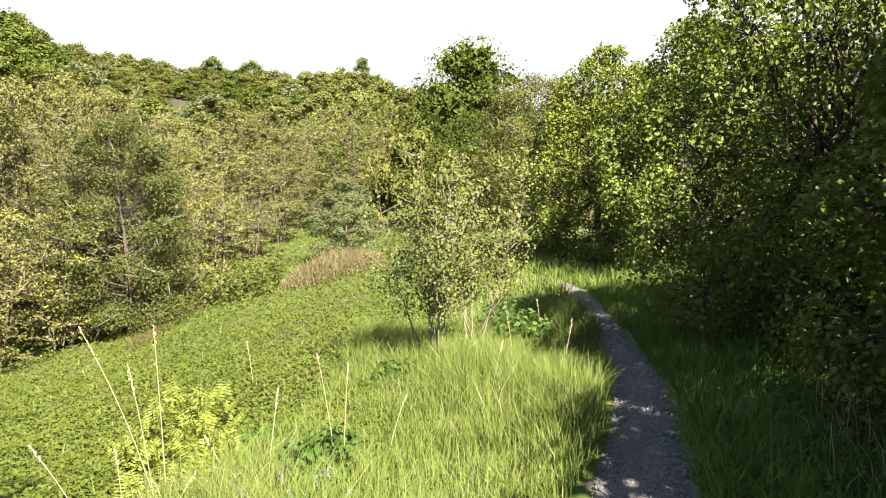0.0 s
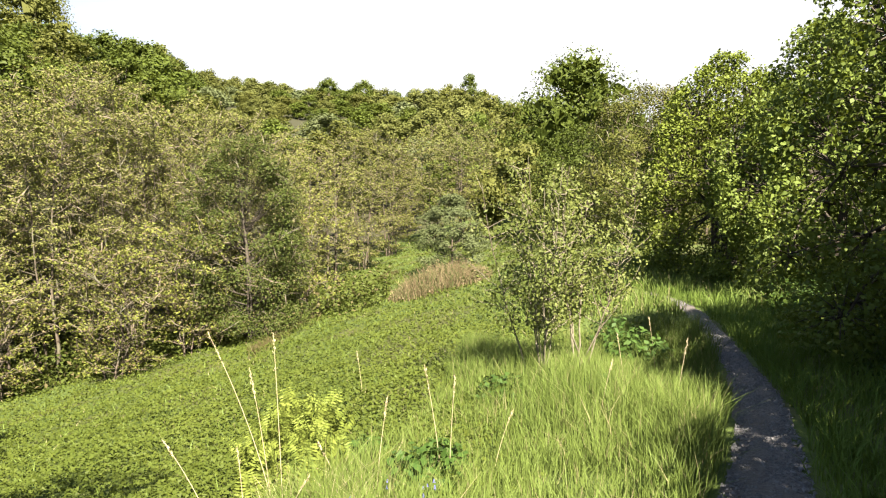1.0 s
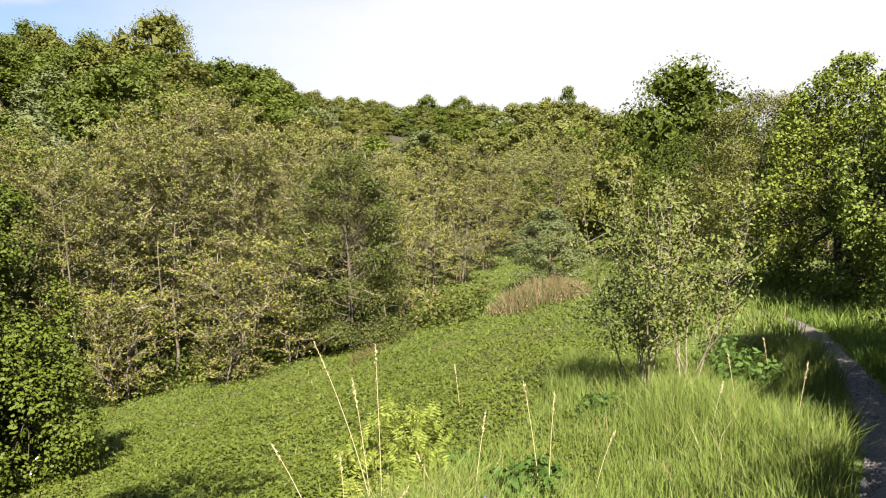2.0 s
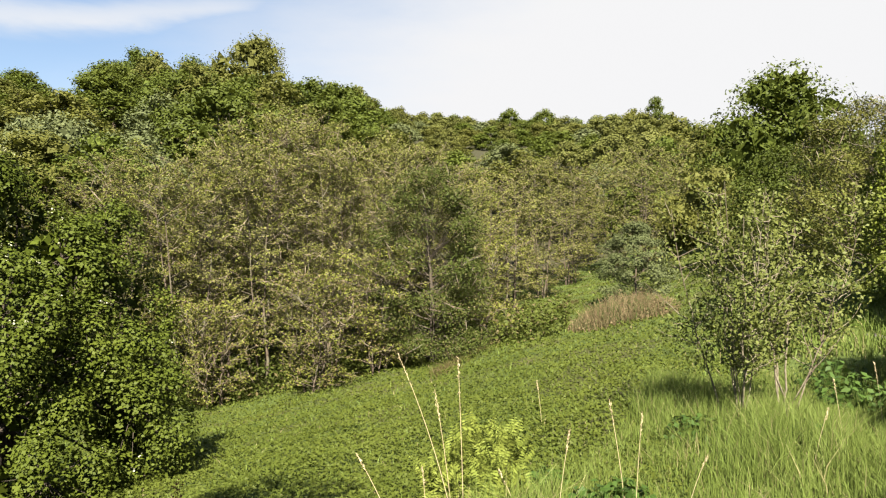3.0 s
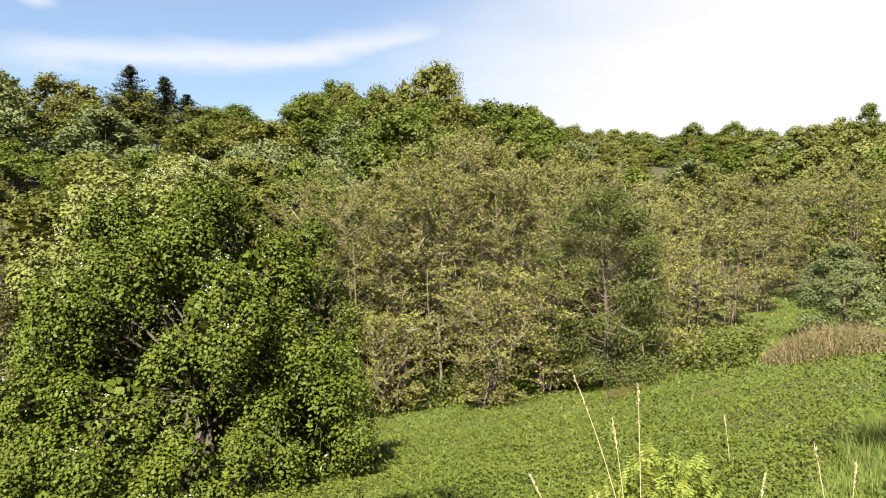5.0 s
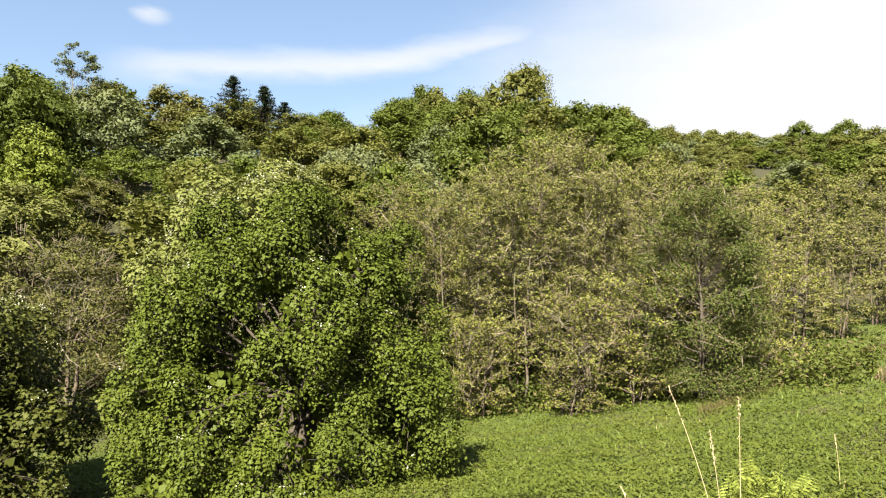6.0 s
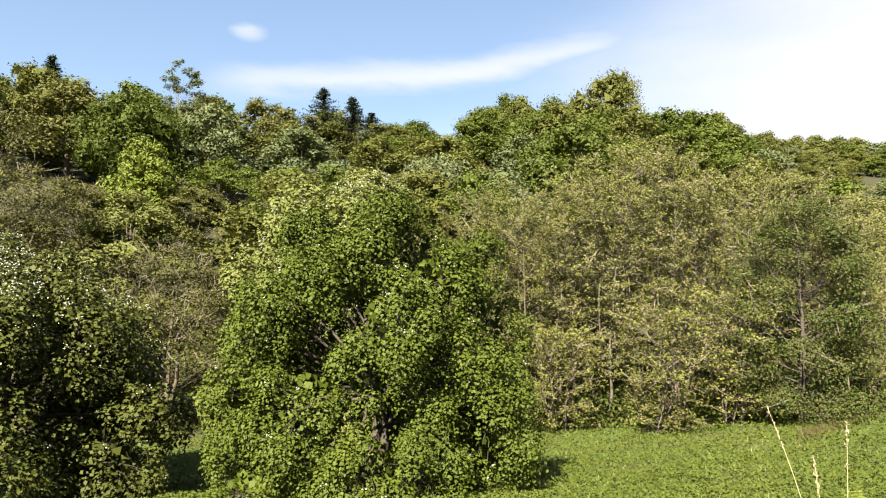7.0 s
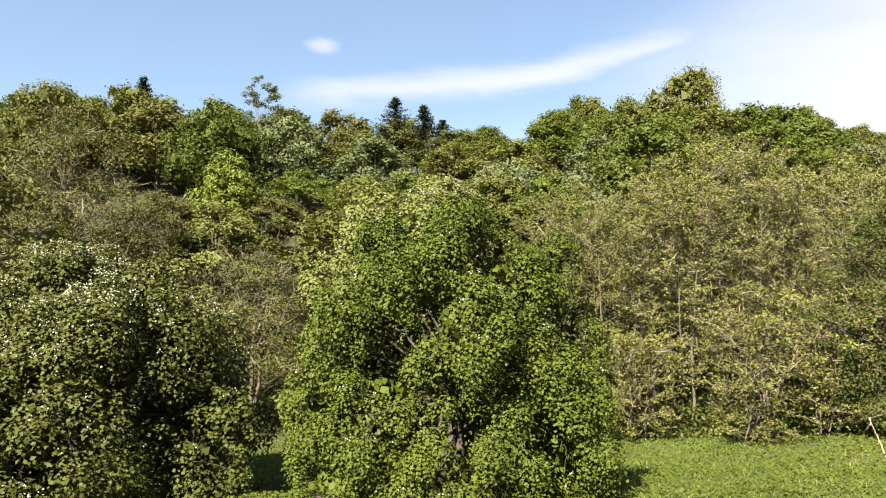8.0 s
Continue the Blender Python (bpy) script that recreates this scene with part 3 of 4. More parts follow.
# ---- ground and path ----
def build_ground():
    rad = np.concatenate([np.linspace(0.15, 40, 150), 40 * (3200 / 40) ** np.linspace(0.01, 1, 70)])
    ang = np.linspace(0, 2 * np.pi, 256, endpoint=False)
    r, a = np.meshgrid(rad, ang, indexing="ij")
    x, y = r * np.cos(a), r * np.sin(a)
    v = np.stack([x, y, height(x, y)], -1).reshape(-1, 3)
    i = np.arange(len(v)).reshape(r.shape)
    j = np.roll(i, -1, 1)
    f = np.stack([i[:-1], i[1:], j[1:], j[:-1]], -1).reshape(-1, 4)
    v = np.concatenate([v, [[0, 0, float(height(0, 0))]]])
    centre = len(v) - 1
    f = np.concatenate([f, np.stack([np.full(128, centre), i[0, ::2], i[0, 1::2], np.roll(i[0, ::2], -1)], -1)])
    ob = link("ground", faces_mesh("ground", v, f, smooth=True), M_GROUND)
    tagged(ob, "green meadow ground falling to a wooded valley", "ground", kind="structure")


def build_path():
    ys = np.linspace(-6, 15.5, 130)
    rng = np.random.default_rng(5)
    half = path_half(ys) + 0.03 * np.sin(ys * 2.1) + 0.02 * np.sin(ys * 5.3)
    across = np.linspace(-1, 1, 9)
    cx = path_x(ys)
    x = cx[:, None] + half[:, None] * across[None] + rng.normal(size=(130, 9)) * 0.012
    y = np.repeat(ys[:, None], 9, 1) + rng.normal(size=(130, 9)) * 0.02
    z = height(x, y) + 0.022 - 0.055 * np.abs(across[None]) ** 3 + rng.normal(size=x.shape) * 0.007
    i = np.arange(x.size).reshape(x.shape)
    f = np.stack([i[:-1, :-1], i[:-1, 1:], i[1:, 1:], i[1:, :-1]], -1).reshape(-1, 4)
    ob = link("path", faces_mesh("path", np.stack([x, y, z], -1), f, smooth=True), M_GRAVEL)
    tagged(ob, "narrow grey gravel footpath between grass verges", "path", kind="structure")
    # loose chippings
    n = 9000
    yy = 1.5 + 11 * rng.uniform(0, 1, n) ** 1.5
    xx = path_x(yy) + rng.uniform(-1, 1, n) * (path_half(yy) - 0.09)
    p = np.stack([xx, yy, height(xx, yy) + 0.022], 1)
    s = rng.uniform(0.006, 0.017, (n, 1, 1))
    corner = rng.normal(size=(n, 4, 3)) * 0.35 + np.array([[1, 0, -0.3], [-0.5, 0.87, -0.3], [-0.5, -0.87, -0.3], [0, 0, 0.7]])
    v = p[:, None] + corner * s
    k = np.arange(n * 4).reshape(n, 4)
    f = np.concatenate([k[:, [0, 1, 3]], k[:, [1, 2, 3]], k[:, [2, 0, 3]]])
    tagged(link("gravel", faces_mesh("gravel", v, f), M_STONE), "loose pale grey stone chippings on the path", "gravel", kind="stuff")


build_ground()
build_path()


# ---- woods across the valley ----
def build_alders():
    """Alder wood along the foot of the meadow: bare slender trunks below, thin brownish crowns above."""
    label = "slender alder with sparse brownish-green leaves and bare trunk"
    spots = [(24.5, 27, 0), (28.0, 25.8, 1), (31.5, 28, 2), (35, 26.5, 3), (38, 28, 4), (41, 27, 0), (44, 28, 1), (47.2, 27, 2), (50.5, 28, 3), (53.5, 29, 4),
             (30, 32, 1), (34, 33.5, 2), (37.5, 34, 3), (41.5, 33, 4), (45.5, 34, 0), (50, 34, 1), (22, 32, 2), (19, 36, 3), (56.5, 31, 4)]
    more = [(25.5, 35, 0), (16.5, 43, 1), (21, 42, 2), (14, 50, 3), (18, 52, 4), (10.5, 56, 0), (7.5, 50, 1), (12.5, 64, 2), (5.5, 60, 3), (23.5, 48, 1),
            (28, 42, 3), (33, 41, 0), (38, 42, 1), (43, 41, 2)]
    made = {}
    rng = np.random.default_rng(7)
    for bearing, far, k in spots + more:
        where = place(bearing, far)
        # the canopy is highest in the middle of the wood and falls to both ends
        rise = np.interp(bearing, [5, 9, 14, 19, 23, 26, 31, 36.5, 42, 48, 54, 58], [6.5, 7.0, 5.6, 5.4, 5.0, 6.6, 7.6, 10.4, 8.2, 6.4, 4.2, 3.6])
        tall = EYE + far * math.tan(radians(rise)) - float(height(*where)) + rng.uniform(-0.5, 0.3)
        mat = (M_ALDER, M_ALDER, M_ALDER_GREEN, M_ALDER, M_ALDER_GREEN)[k]
        pick = (k, far < 30)
        if pick not in made:
            more = dict(leaves=25000, size=0.078, low=0.16) if far < 30 else dict(leaves=15500, size=0.118, low=0.04)
            made[pick] = slender_alder(label, mat, where, 100 + k, 11.5, 2.9, trunks=4 + k % 2, **more)
            made[pick].scale = (tall / 11.5,) * 3
        else:
            again(made[pick], where, tall / 11.5, rng.uniform(0, 360), rng.uniform(-3, 3), rng.uniform(1.0, 1.2))


# the wood's upper outline: bearings, and the angle to which the crowns rise
SKYLINE = ((-6, -2, 2, 7, 12, 16, 21, 25, 27, 30, 33, 36, 39, 43, 48, 51, 54, 57, 60, 63, 66, 70, 73, 77, 81, 86, 91, 97), (9.4, 10.0, 9.8, 9.7, 9.2, 9.3, 9.2, 9.9, 9.8, 10.9, 12.4, 12.5, 13.2, 14.2, 13.7, 13.8, 12.1, 11.7, 11.3, 12.2, 12.2, 12.4, 12.9, 13.2, 13.9, 13.7, 12.6, 11.2))


def build_hill():
    """Mixed wood on the hillside, tree by tree."""
    rng = np.random.default_rng(21)
    kinds = [
        ("oak_tree", "broad oak with dense dark green crown", M_OAK, dict(tall=11.0, spread=4.3, leaves=6500, size=0.30)),
        ("ash_tree", "tall ash with olive-green feathery crown", M_OLIVE, dict(tall=12.0, spread=3.9, leaves=6500, size=0.30)),
        ("sycamore_tree", "round sycamore with fresh light green crown", M_FRESH, dict(tall=10.5, spread=4.1, leaves=6500, size=0.30)),
        ("willow_tree", "silvery grey-green willow on the hillside", M_SILVER, dict(tall=8.5, spread=4.0, leaves=6500, size=0.30)),
        ("birch_tree", "thin birch with brownish olive crown", M_RUST, dict(tall=11.5, spread=3.7, leaves=6500, size=0.30)),
        ("alder_tree", "hillside alder with thin brownish-green crown", M_HILL_ALDER, dict(tall=11.0, spread=3.9, leaves=6500, size=0.30)),
    ]
    stock = {}

    def grow(k, where, scale, wide=1.0, near=False):
        name, label, mat, shape = kinds[k]
        pick = (k, int(rng.integers(0, 2)), near)
        if near == 2:
            shape = dict(shape, leaves=3600, size=0.42, lump=0.46)
        elif near:
            shape = dict(shape, leaves=12000, size=0.19, boughs=26, lump=0.36)
        if pick not in stock:
            stock[pick] = full_tree(name, label, "tree", "hillside wood", mat, M_BARK, where, 300 + 10 * k + pick[1], base=0.3, **shape)
            stock[pick].scale = (scale * wide, scale * wide, scale)
        else:
            again(stock[pick], where, scale, rng.uniform(0, 360), 0, wide)

    rows = [(33, 9.0, 60, 84), (40, 8.5, 50, 106), (48, 8.3, 50, 106), (58, 7.0, 32, 100), (84, 4.4, 27, 58), (98, 3.8, 27, 60), (74, 6.0, 32, 99), (94, 4.9, 32, 98), (116, 4.2, 32, 97)]
    rows += [(74, 4.8, -1, 34), (96, 4.0, -1, 34), (122, 3.2, -3, 34), (134, 3.0, 19, 37), (164, 2.2, 19, 37), (150, 2.3, -4, 34), (178, 1.8, -5, 34), (208, 1.5, -6, 34), (240, 1.5, -6, 34)]
    for far, step, lo, hi in rows:
        b = lo
        while b < hi:
            bearing, f = b + rng.uniform(-0.35, 0.35) * step, far * rng.uniform(0.95, 1.06)
            b += step
            if 76 < bearing and far < 45:
                k = int(rng.choice([4, 1, 5]))
            elif 44 < bearing < 78 and far < 75:
                k = int(rng.choice([3, 2, 3, 1, 2]))
            elif 30 < bearing < 55:
                k = int(rng.choice([0, 0, 2, 0, 1]))
            elif bearing < 30 and far < 100:
                k = int(rng.choice([5, 1, 1, 3, 5, 2]))
            elif bearing < 30:
                k = int(rng.choice([1, 5, 1, 0, 3, 5, 2]))
            else:
                k = int(rng.choice([0, 1, 2, 1, 4]))
            where = place(bearing, f)
            rise = np.interp(bearing, SKYLINE[0], SKYLINE[1]) - (0.045 * max(100 - f, 0) if bearing > 32 else 0.022 * max(200 - f, 0))
            if far < 52:
                rise = min(rise, 4.6 if bearing > 75 else 7.4)
            most = (EYE + f * math.tan(radians(rise)) - float(height(*where))) / kinds[k][3]["tall"]
            size = min(rng.uniform(0.72, 1.0) * (1.45 if bearing < 14 and far > 110 else 1.2 if far > 110 else 1), most * rng.uniform(0.94, 1.08))
            if size > 0.3:
                grow(k, where, size, rng.uniform(1.0, 1.25) * (0.85 / max(size, 0.6)) ** 0.7 * (1.3 if far > 70 else 1.15), 2 if far > 110 else int(far < 52))


build_alders()
build_hill()


def scaled_tree(bearing, far, top_level, wide, name, label, leaf_mat, seed, shape="dome", leaves=4000, size=0.3, clump=None, base=0.06, clumps=70, group="", **more):
    """A marked tree whose top reaches the given level."""
    where = place(bearing, far)
    tall = (top_level - float(height(*where))) * 1.05
    if far > 38 and shape != "open":
        return full_tree(name, label, "tree", group, leaf_mat, M_BARK, where, seed, tall, tall * base, wide / 2, leaves, size, **more)
    return plant_tree(name, label, "tree", group, leaf_mat, more.pop("bark", M_BARK), where, seed, tall=tall, base=tall * base, spread=wide / 2, clumps=clumps,
                      clump=clump or wide * 0.15, leaves=leaves, size=size, shape=shape, **dict(dict(inner=0.55, high=0.9), **more))


# ---- marked trees on the skyline and in front of the hill ----
scaled_tree(41.9, 97, 28.6, 13.0, "birch_tree", "tall weeping birch standing above the skyline", M_OLIVE, 401, "round", 15000, 0.28, hang=1.0, trunk_r=0.3, boughs=36, lump=0.38, blunt=2.6, lean=(2.0, 0.5))
scaled_tree(50.2, 100, 26.0, 9.5, "oak_tree", "broad dark oak on the skyline", M_OAK, 402, leaves=9000, size=0.30, trunk_r=0.35)
scaled_tree(46.2, 96, 24.5, 10.0, "oak_tree", "broad dark oak on the skyline", M_OAK, 403, leaves=9000, size=0.30, trunk_r=0.35)
scaled_tree(47.0, 76, 18.0, 9.0, "oak_tree", "broad green oak on the hillside", M_OAK, 404, leaves=9000, size=0.30, trunk_r=0.35)
scaled_tree(43.0, 72, 16.5, 9.0, "sycamore_tree", "round green sycamore on the hillside", M_OAK, 405, leaves=9000, size=0.30, trunk_r=0.35)
scaled_tree(19.2, 190, 35.0, 9.0, "oak_tree", "round dark oak on the far ridge", M_OAK, 406, leaves=6000, size=0.38, trunk_r=0.35)
scaled_tree(16.2, 190, 34.8, 9.0, "oak_tree", "round dark oak on the far ridge", M_OAK, 407, leaves=6000, size=0.38, trunk_r=0.35)
scaled_tree(7.0, 200, 38.0, 9.5, "oak_tree", "round dark oak on the far ridge", M_OAK, 408, leaves=6000, size=0.38, trunk_r=0.35)
scaled_tree(-2.4, 58, 13.4, 14.0, "oak_tree", "large fresh green oak at the head of the meadow", M_OAK, 409, leaves=15000, size=0.27, trunk_r=0.3, boughs=26)
scaled_tree(77.7, 84, 23.4, 5.4, "birch_tree", "tall slender birch with open crown", M_SILVER, 410, "open", 3600, 0.3, trunk_r=0.2, bark=M_PALE)
scaled_tree(93.0, 60, 14.6, 9.5, "oak_tree", "broad olive-green oak behind the alders", M_OLIVE, 421, leaves=11000, size=0.22, trunk_r=0.3)
scaled_tree(88.0, 64, 16.0, 9.5, "oak_tree", "broad olive-green oak behind the alders", M_OLIVE, 422, leaves=11000, size=0.22, trunk_r=0.3)
scaled_tree(81.2, 56, 13.2, 9.0, "oak_tree", "broad oak with dense green crown", M_OAK, 411, leaves=12000, size=0.21, trunk_r=0.3)
scaled_tree(80.2, 41, 7.4, 5.0, "poplar_tree", "light green pointed poplar", M_LIME, 412, "oval", 14000, 0.15, trunk_r=0.16, boughs=30, lump=0.46, blunt=1.5)
scaled_tree(91.5, 33, 7.6, 7.6, "alder_tree", "wide brownish alder with fine twigs", M_RUST, 413, leaves=12000, size=0.15, twigs=1200, trunk_r=0.2, clumps=110)
scaled_tree(86.0, 32, 4.2, 5.5, "alder_tree", "low brownish alder beside the wood", M_RUST, 414, leaves=9000, size=0.15, twigs=900, trunk_r=0.16, clumps=90)
scaled_tree(26.2, 24.0, 3.7, 4.6, "alder_tree", "bushy alder with ivy-green leaves down to the ground", M_ALDER_DARK, 415, bark=M_DARKBARK, leaves=21000, size=0.10, twigs=900, base=0.06, clumps=120, trunk_r=0.16)
for bearing, far, tall, wide, seed in ((31.0, 23.6, 4.6, 2.1, 416), (36.5, 22.5, 4.0, 2.3, 417), (45.0, 24.0, 3.6, 1.8, 419), (22.6, 25.5, 4.2, 1.9, 420)):
    slender_alder("low leafy alder at the edge of the wood", M_ALDER_GREEN, place(bearing, far), seed, tall, wide, trunks=6, boughs=14, leaves=9000, size=0.085, low=0.08, trunk_r=0.04)
scaled_tree(8.6, 31, 1.7, 3.4, "sallow_bush", "round grey-green sallow bush in the meadow", M_SILVER, 418, "dome", leaves=7000, size=0.12, base=0.04, clumps=60, trunk_r=0.08)


def build_spruce(bearing, far, top_level, wide, seed):
    where = place(bearing, far)
    tall = top_level - float(height(*where))
    rng = np.random.default_rng(seed)
    n = 260
    h = np.sort(rng.uniform(0.05, 0.98, n))
    a = rng.uniform(0, 2 * np.pi, n)
    reach = wide * 0.62 * (1 - h) * rng.uniform(0.75, 1.1, n) + 0.15
    foot = np.stack([0 * h, 0 * h, h * tall], 1)
    tip = foot + np.stack([np.cos(a) * reach, np.sin(a) * reach, -0.12 * reach + 0.3 * h], 1)
    way = bend(foot, tip, np.c_[0 * h, 0 * h, -0.08 * reach], 7)
    pos = np.repeat(way.reshape(-1, 3), 4, 0) + rng.normal(size=(n * 28, 3)) * 0.12
    top = tagged(new("spruce_tree"), "dark pointed spruce on the skyline", "conifer", "skyline conifers")
    trunk = bend(np.array([[0, 0, -0.2]]), np.array([[0, 0, tall]]), [[0.05, 0, 0]], 6)
    link("trunk", tube_mesh("trunk", [tubes(trunk, np.linspace(0.2, 0.02, 6)[None], 6), tubes(way, np.linspace(0.05, 0.01, 7)[None] + 0 * reach[:, None], 3)]), M_DARKBARK, top)
    link("needles", cards_mesh("needles", leaf_cards(rng, pos, rng.normal(size=pos.shape) * 0.5 + [0, 0, 1], 0.34, 0.4)), M_SPRUCE, top)
    top.matrix_basis = pose(*where, float(height(*where)) - 0.05)


build_spruce(66.2, 98, 25.5, 17.0, 61)
build_spruce(63.7, 100, 25.2, 11.0, 62)
build_spruce(62.0, 104, 23.6, 14.0, 63)
build_spruce(86.9, 95, 25.0, 9.0, 64)


# ---- hawthorns on the meadow ----
mounded_tree("hawthorn_tree", "large round hawthorn with fresh green leaves and some white blossom", "tree", "hawthorns", M_HAW, place(60.8, 11.8), 501, 5.35, 2.9, blunt=5.0, blossom=1500)
mounded_tree("hawthorn_tree", "spreading hawthorn covered in white blossom", "tree", "hawthorns", M_HAW_WHITE, place(90.5, 15.0), 502, 5.1, 4.0, boughs=56, leaves=85000, size=0.078, bough=0.8, blunt=2.8, sag=0.2, blossom=15000)
scaled_tree(78.0, 24.5, 1.5, 5.5, "hawthorn_thicket", "brownish thicket of thin stems behind the hawthorns", M_RUST, 503, leaves=9000, size=0.12, twigs=1500, base=0.05, clumps=90, trunk_r=0.1, trunks=4)
for bearing, far, top_level, wide, seed in ((66.0, 25, 4.5, 4.6, 504), (62.0, 40, 6.6, 4.2, 505)):
    where = place(bearing, far)
    mounded_tree("hawthorn_tree", "blossoming hawthorn further down the slope", "tree", "hawthorns", M_HAW_PALE, where, seed, top_level - float(height(*where)), wide, boughs=44, leaves=26000, size=0.15, bough=0.95, blunt=2.6, blossom=4000, deep=4000)
scaled_tree(56.0, 46, 8.4, 8.0, "willow_tree", "silvery willow above the alder wood", M_SILVER, 506, leaves=10000, size=0.2, base=0.1, clumps=110)

# ---- right-hand side of the path ----
for bearing, far, top_level, wide, mat, seed, label in ((-21.0, 15.5, 5.2, 2.2, M_BUSH, 606, "leafy sallow beside the path with lit green leaves"), (-26.5, 19.0, 5.2, 3.0, M_BUSH, 607, "leafy sallow in the row beside the path"),
                                                        (-14.0, 18.5, 5.2, 2.5, M_LIME, 601, "leafy sallow beside the path with lit yellow-green leaves")):
    where = place(bearing, far)
    mounded_tree("sallow_tree", label, "tree", "", mat, where, seed, top_level - float(height(*where)), wide, boughs=44, leaves=30000, size=0.078, bough=0.62, blunt=2.6, sag=0.1, deep=4000, ragged=0.7)
scaled_tree(-17.5, 27.0, 5.7, 7.0, "oak_tree", "green oak behind the path", M_OAK, 608, "dome", 12000, 0.16, clumps=110, base=0.03, trunk_r=0.2)
scaled_tree(-11.0, 36.0, 6.3, 7.5, "oak_tree", "green oak behind the path", M_OLIVE, 609, "dome", 9000, 0.2, clumps=110, base=0.03, trunk_r=0.2)
scaled_tree(-8.4, 27, 5.8, 6.0, "alder_tree", "brownish alder behind the saplings", M_OLIVE, 602, "dome", 14000, 0.12, clumps=110, base=0.04, twigs=900)
scaled_tree(-3.0, 34, 5.2, 6.0, "alder_tree", "bushy green alder behind the saplings", M_OAK, 603, "dome", 11000, 0.15, clumps=100, base=0.03)
scaled_tree(2.5, 42, 5.0, 6.5, "alder_tree", "brownish alder at the head of the meadow", M_OLIVE, 604, "dome", 9000, 0.17, clumps=100, base=0.04)
for x, y, tall, wide, n, seed in ((4.45, 7.4, 5.0, 2.15, 52000, 618), (4.6, 3.7, 4.7, 2.15, 62000, 619)):
    mounded_tree("sallow_bush", "tall dense sallow bush shading the path, in a row partly added unseen", "bush", "bushes along the path", M_BUSH, (x, y), seed, tall, wide, boughs=66, leaves=n, size=0.056, bough=0.55, blunt=3.6, sag=0.15, deep=7000, ragged=0.8, trunk_r=0.045)
# all but the first added out of view to block sun and skylight
for i, (x, y, tall, wide, n) in enumerate([(6.9, 10.6, 4.0, 2.2, 16000), (3.75, 0.6, 4.3, 1.95, 10000), (4.2, -3.2, 3.8, 1.9, 9000), (4.2, -7.0, 4.6, 2.2, 7000), (8.4, 7.5, 5.0, 2.4, 9000), (7.6, 4.0, 5.6, 2.4, 10000), (7.6, 0.5, 3.8, 2.4, 7000), (7.4, -4.0, 4.8, 2.4, 6000)]):
    big = n > 10000
    plant_tree("sallow_bush", "tall dense sallow bush shading the path, in a row partly added unseen", "bush", "bushes along the path", M_BUSH, M_BARK, (x, y), 620 + i, tall=tall, base=0.0, spread=wide, clumps=260 if big else 90,
               clump=0.40 if big else 0.8, leaves=n, size=0.062 if big else 0.16, shape="dome", flat=0.8, trunk_r=0.05, trunks=6, twigs=260 if big else 0, inner=0.35, lobes=34, lobe=0.6, core=7, shade=16 if big else 3, limbs=not big)


# ---- ashes added for shade: one behind the camera, one at the left edge ----
plant_tree("ash_tree", "unseen slender ash added to cast shade on the meadow", "tree", "", M_OAK, M_BARK, (-1.9, -2.3), 651, tall=7.0, base=3.6, spread=1.9, clumps=80, clump=0.7, leaves=7000, size=0.16,
           shape="round", flat=0.7, trunk_r=0.2, inner=0.2)
plant_tree("ash_tree", "ash added for shade at the edge of view, beside the blossoming hawthorn", "tree", "", M_OLIVE, M_BARK, (-20.6, -4.2), 652, tall=9.0, base=0.8, spread=3.4, clumps=100, clump=0.9, leaves=9000, size=0.2,
           shape="round", flat=0.7, trunk_r=0.18, inner=0.3)


# ---- saplings, grass, herbs ----
def build_sapling(x, y, tall, seed, stems=6):
    rng = np.random.default_rng(seed)
    foot = np.c_[rng.normal(size=(stems, 2)) * 0.05, np.full(stems, -0.1)]
    head = np.c_[rng.normal(size=(stems, 2)) * tall * 0.19, tall * rng.uniform(0.75, 1.0, stems)]
    way = bend(foot, head, np.c_[head[:, :2] * 0.12, np.zeros(stems)], 10, rng, 0.012)
    thick = rng.uniform(0.009, 0.017, (stems, 1)) * np.linspace(1, 0.2, 10)[None]
    n = stems * 18
    k, s = rng.integers(0, stems, n), rng.uniform(0.28, 0.97, n)
    i = np.minimum((s * 9).astype(int), 8)
    w = (s * 9 - i)[:, None]
    a = way[k, i] * (1 - w) + way[k, i + 1] * w
    d = unit(np.c_[rng.normal(size=(n, 2)), rng.uniform(0.5, 1.8, n)])
    reach = rng.uniform(0.35, 0.85, n) * (1.05 - 0.65 * s) * tall * 0.42
    twig = bend(a, a + d * reach[:, None], np.c_[d[:, :2] * 0.05, np.zeros(n)], 6, rng, 0.012)
    fine = tubes(twig, np.linspace(0.006, 0.0016, 6)[None] + 0 * reach[:, None], 4)
    top = tagged(new("sallow_sapling"), "thin many-stemmed sallow sapling with small yellow-green leaves", "sapling", "saplings")
    for k in range(stems):
        link("stem", tube_mesh("stem", [tubes(way[k:k + 1], thick[k:k + 1], 6)]), M_PALE, top)
    tagged(link("brush", tube_mesh("brush", [fine]), M_PALE, top), "thin pale side shoots", kind="stuff")
    pos = np.repeat(twig[:, 1:].reshape(-1, 3), 8, 0)
    pos = pos + rng.normal(size=pos.shape) * 0.055
    tagged(link("crown", cards_mesh("crown", leaf_cards(rng, pos, rng.normal(size=pos.shape) * 0.8 + [0, -0.2, 0.5], 0.048, 0.52)), M_SALLOW, top), kind="stuff")
    top.matrix_basis = pose(x, y, float(height(x, y)))


build_sapling(-0.12, 7.6, 2.75, 31, 7)
build_sapling(0.34, 7.9, 2.55, 32, 6)


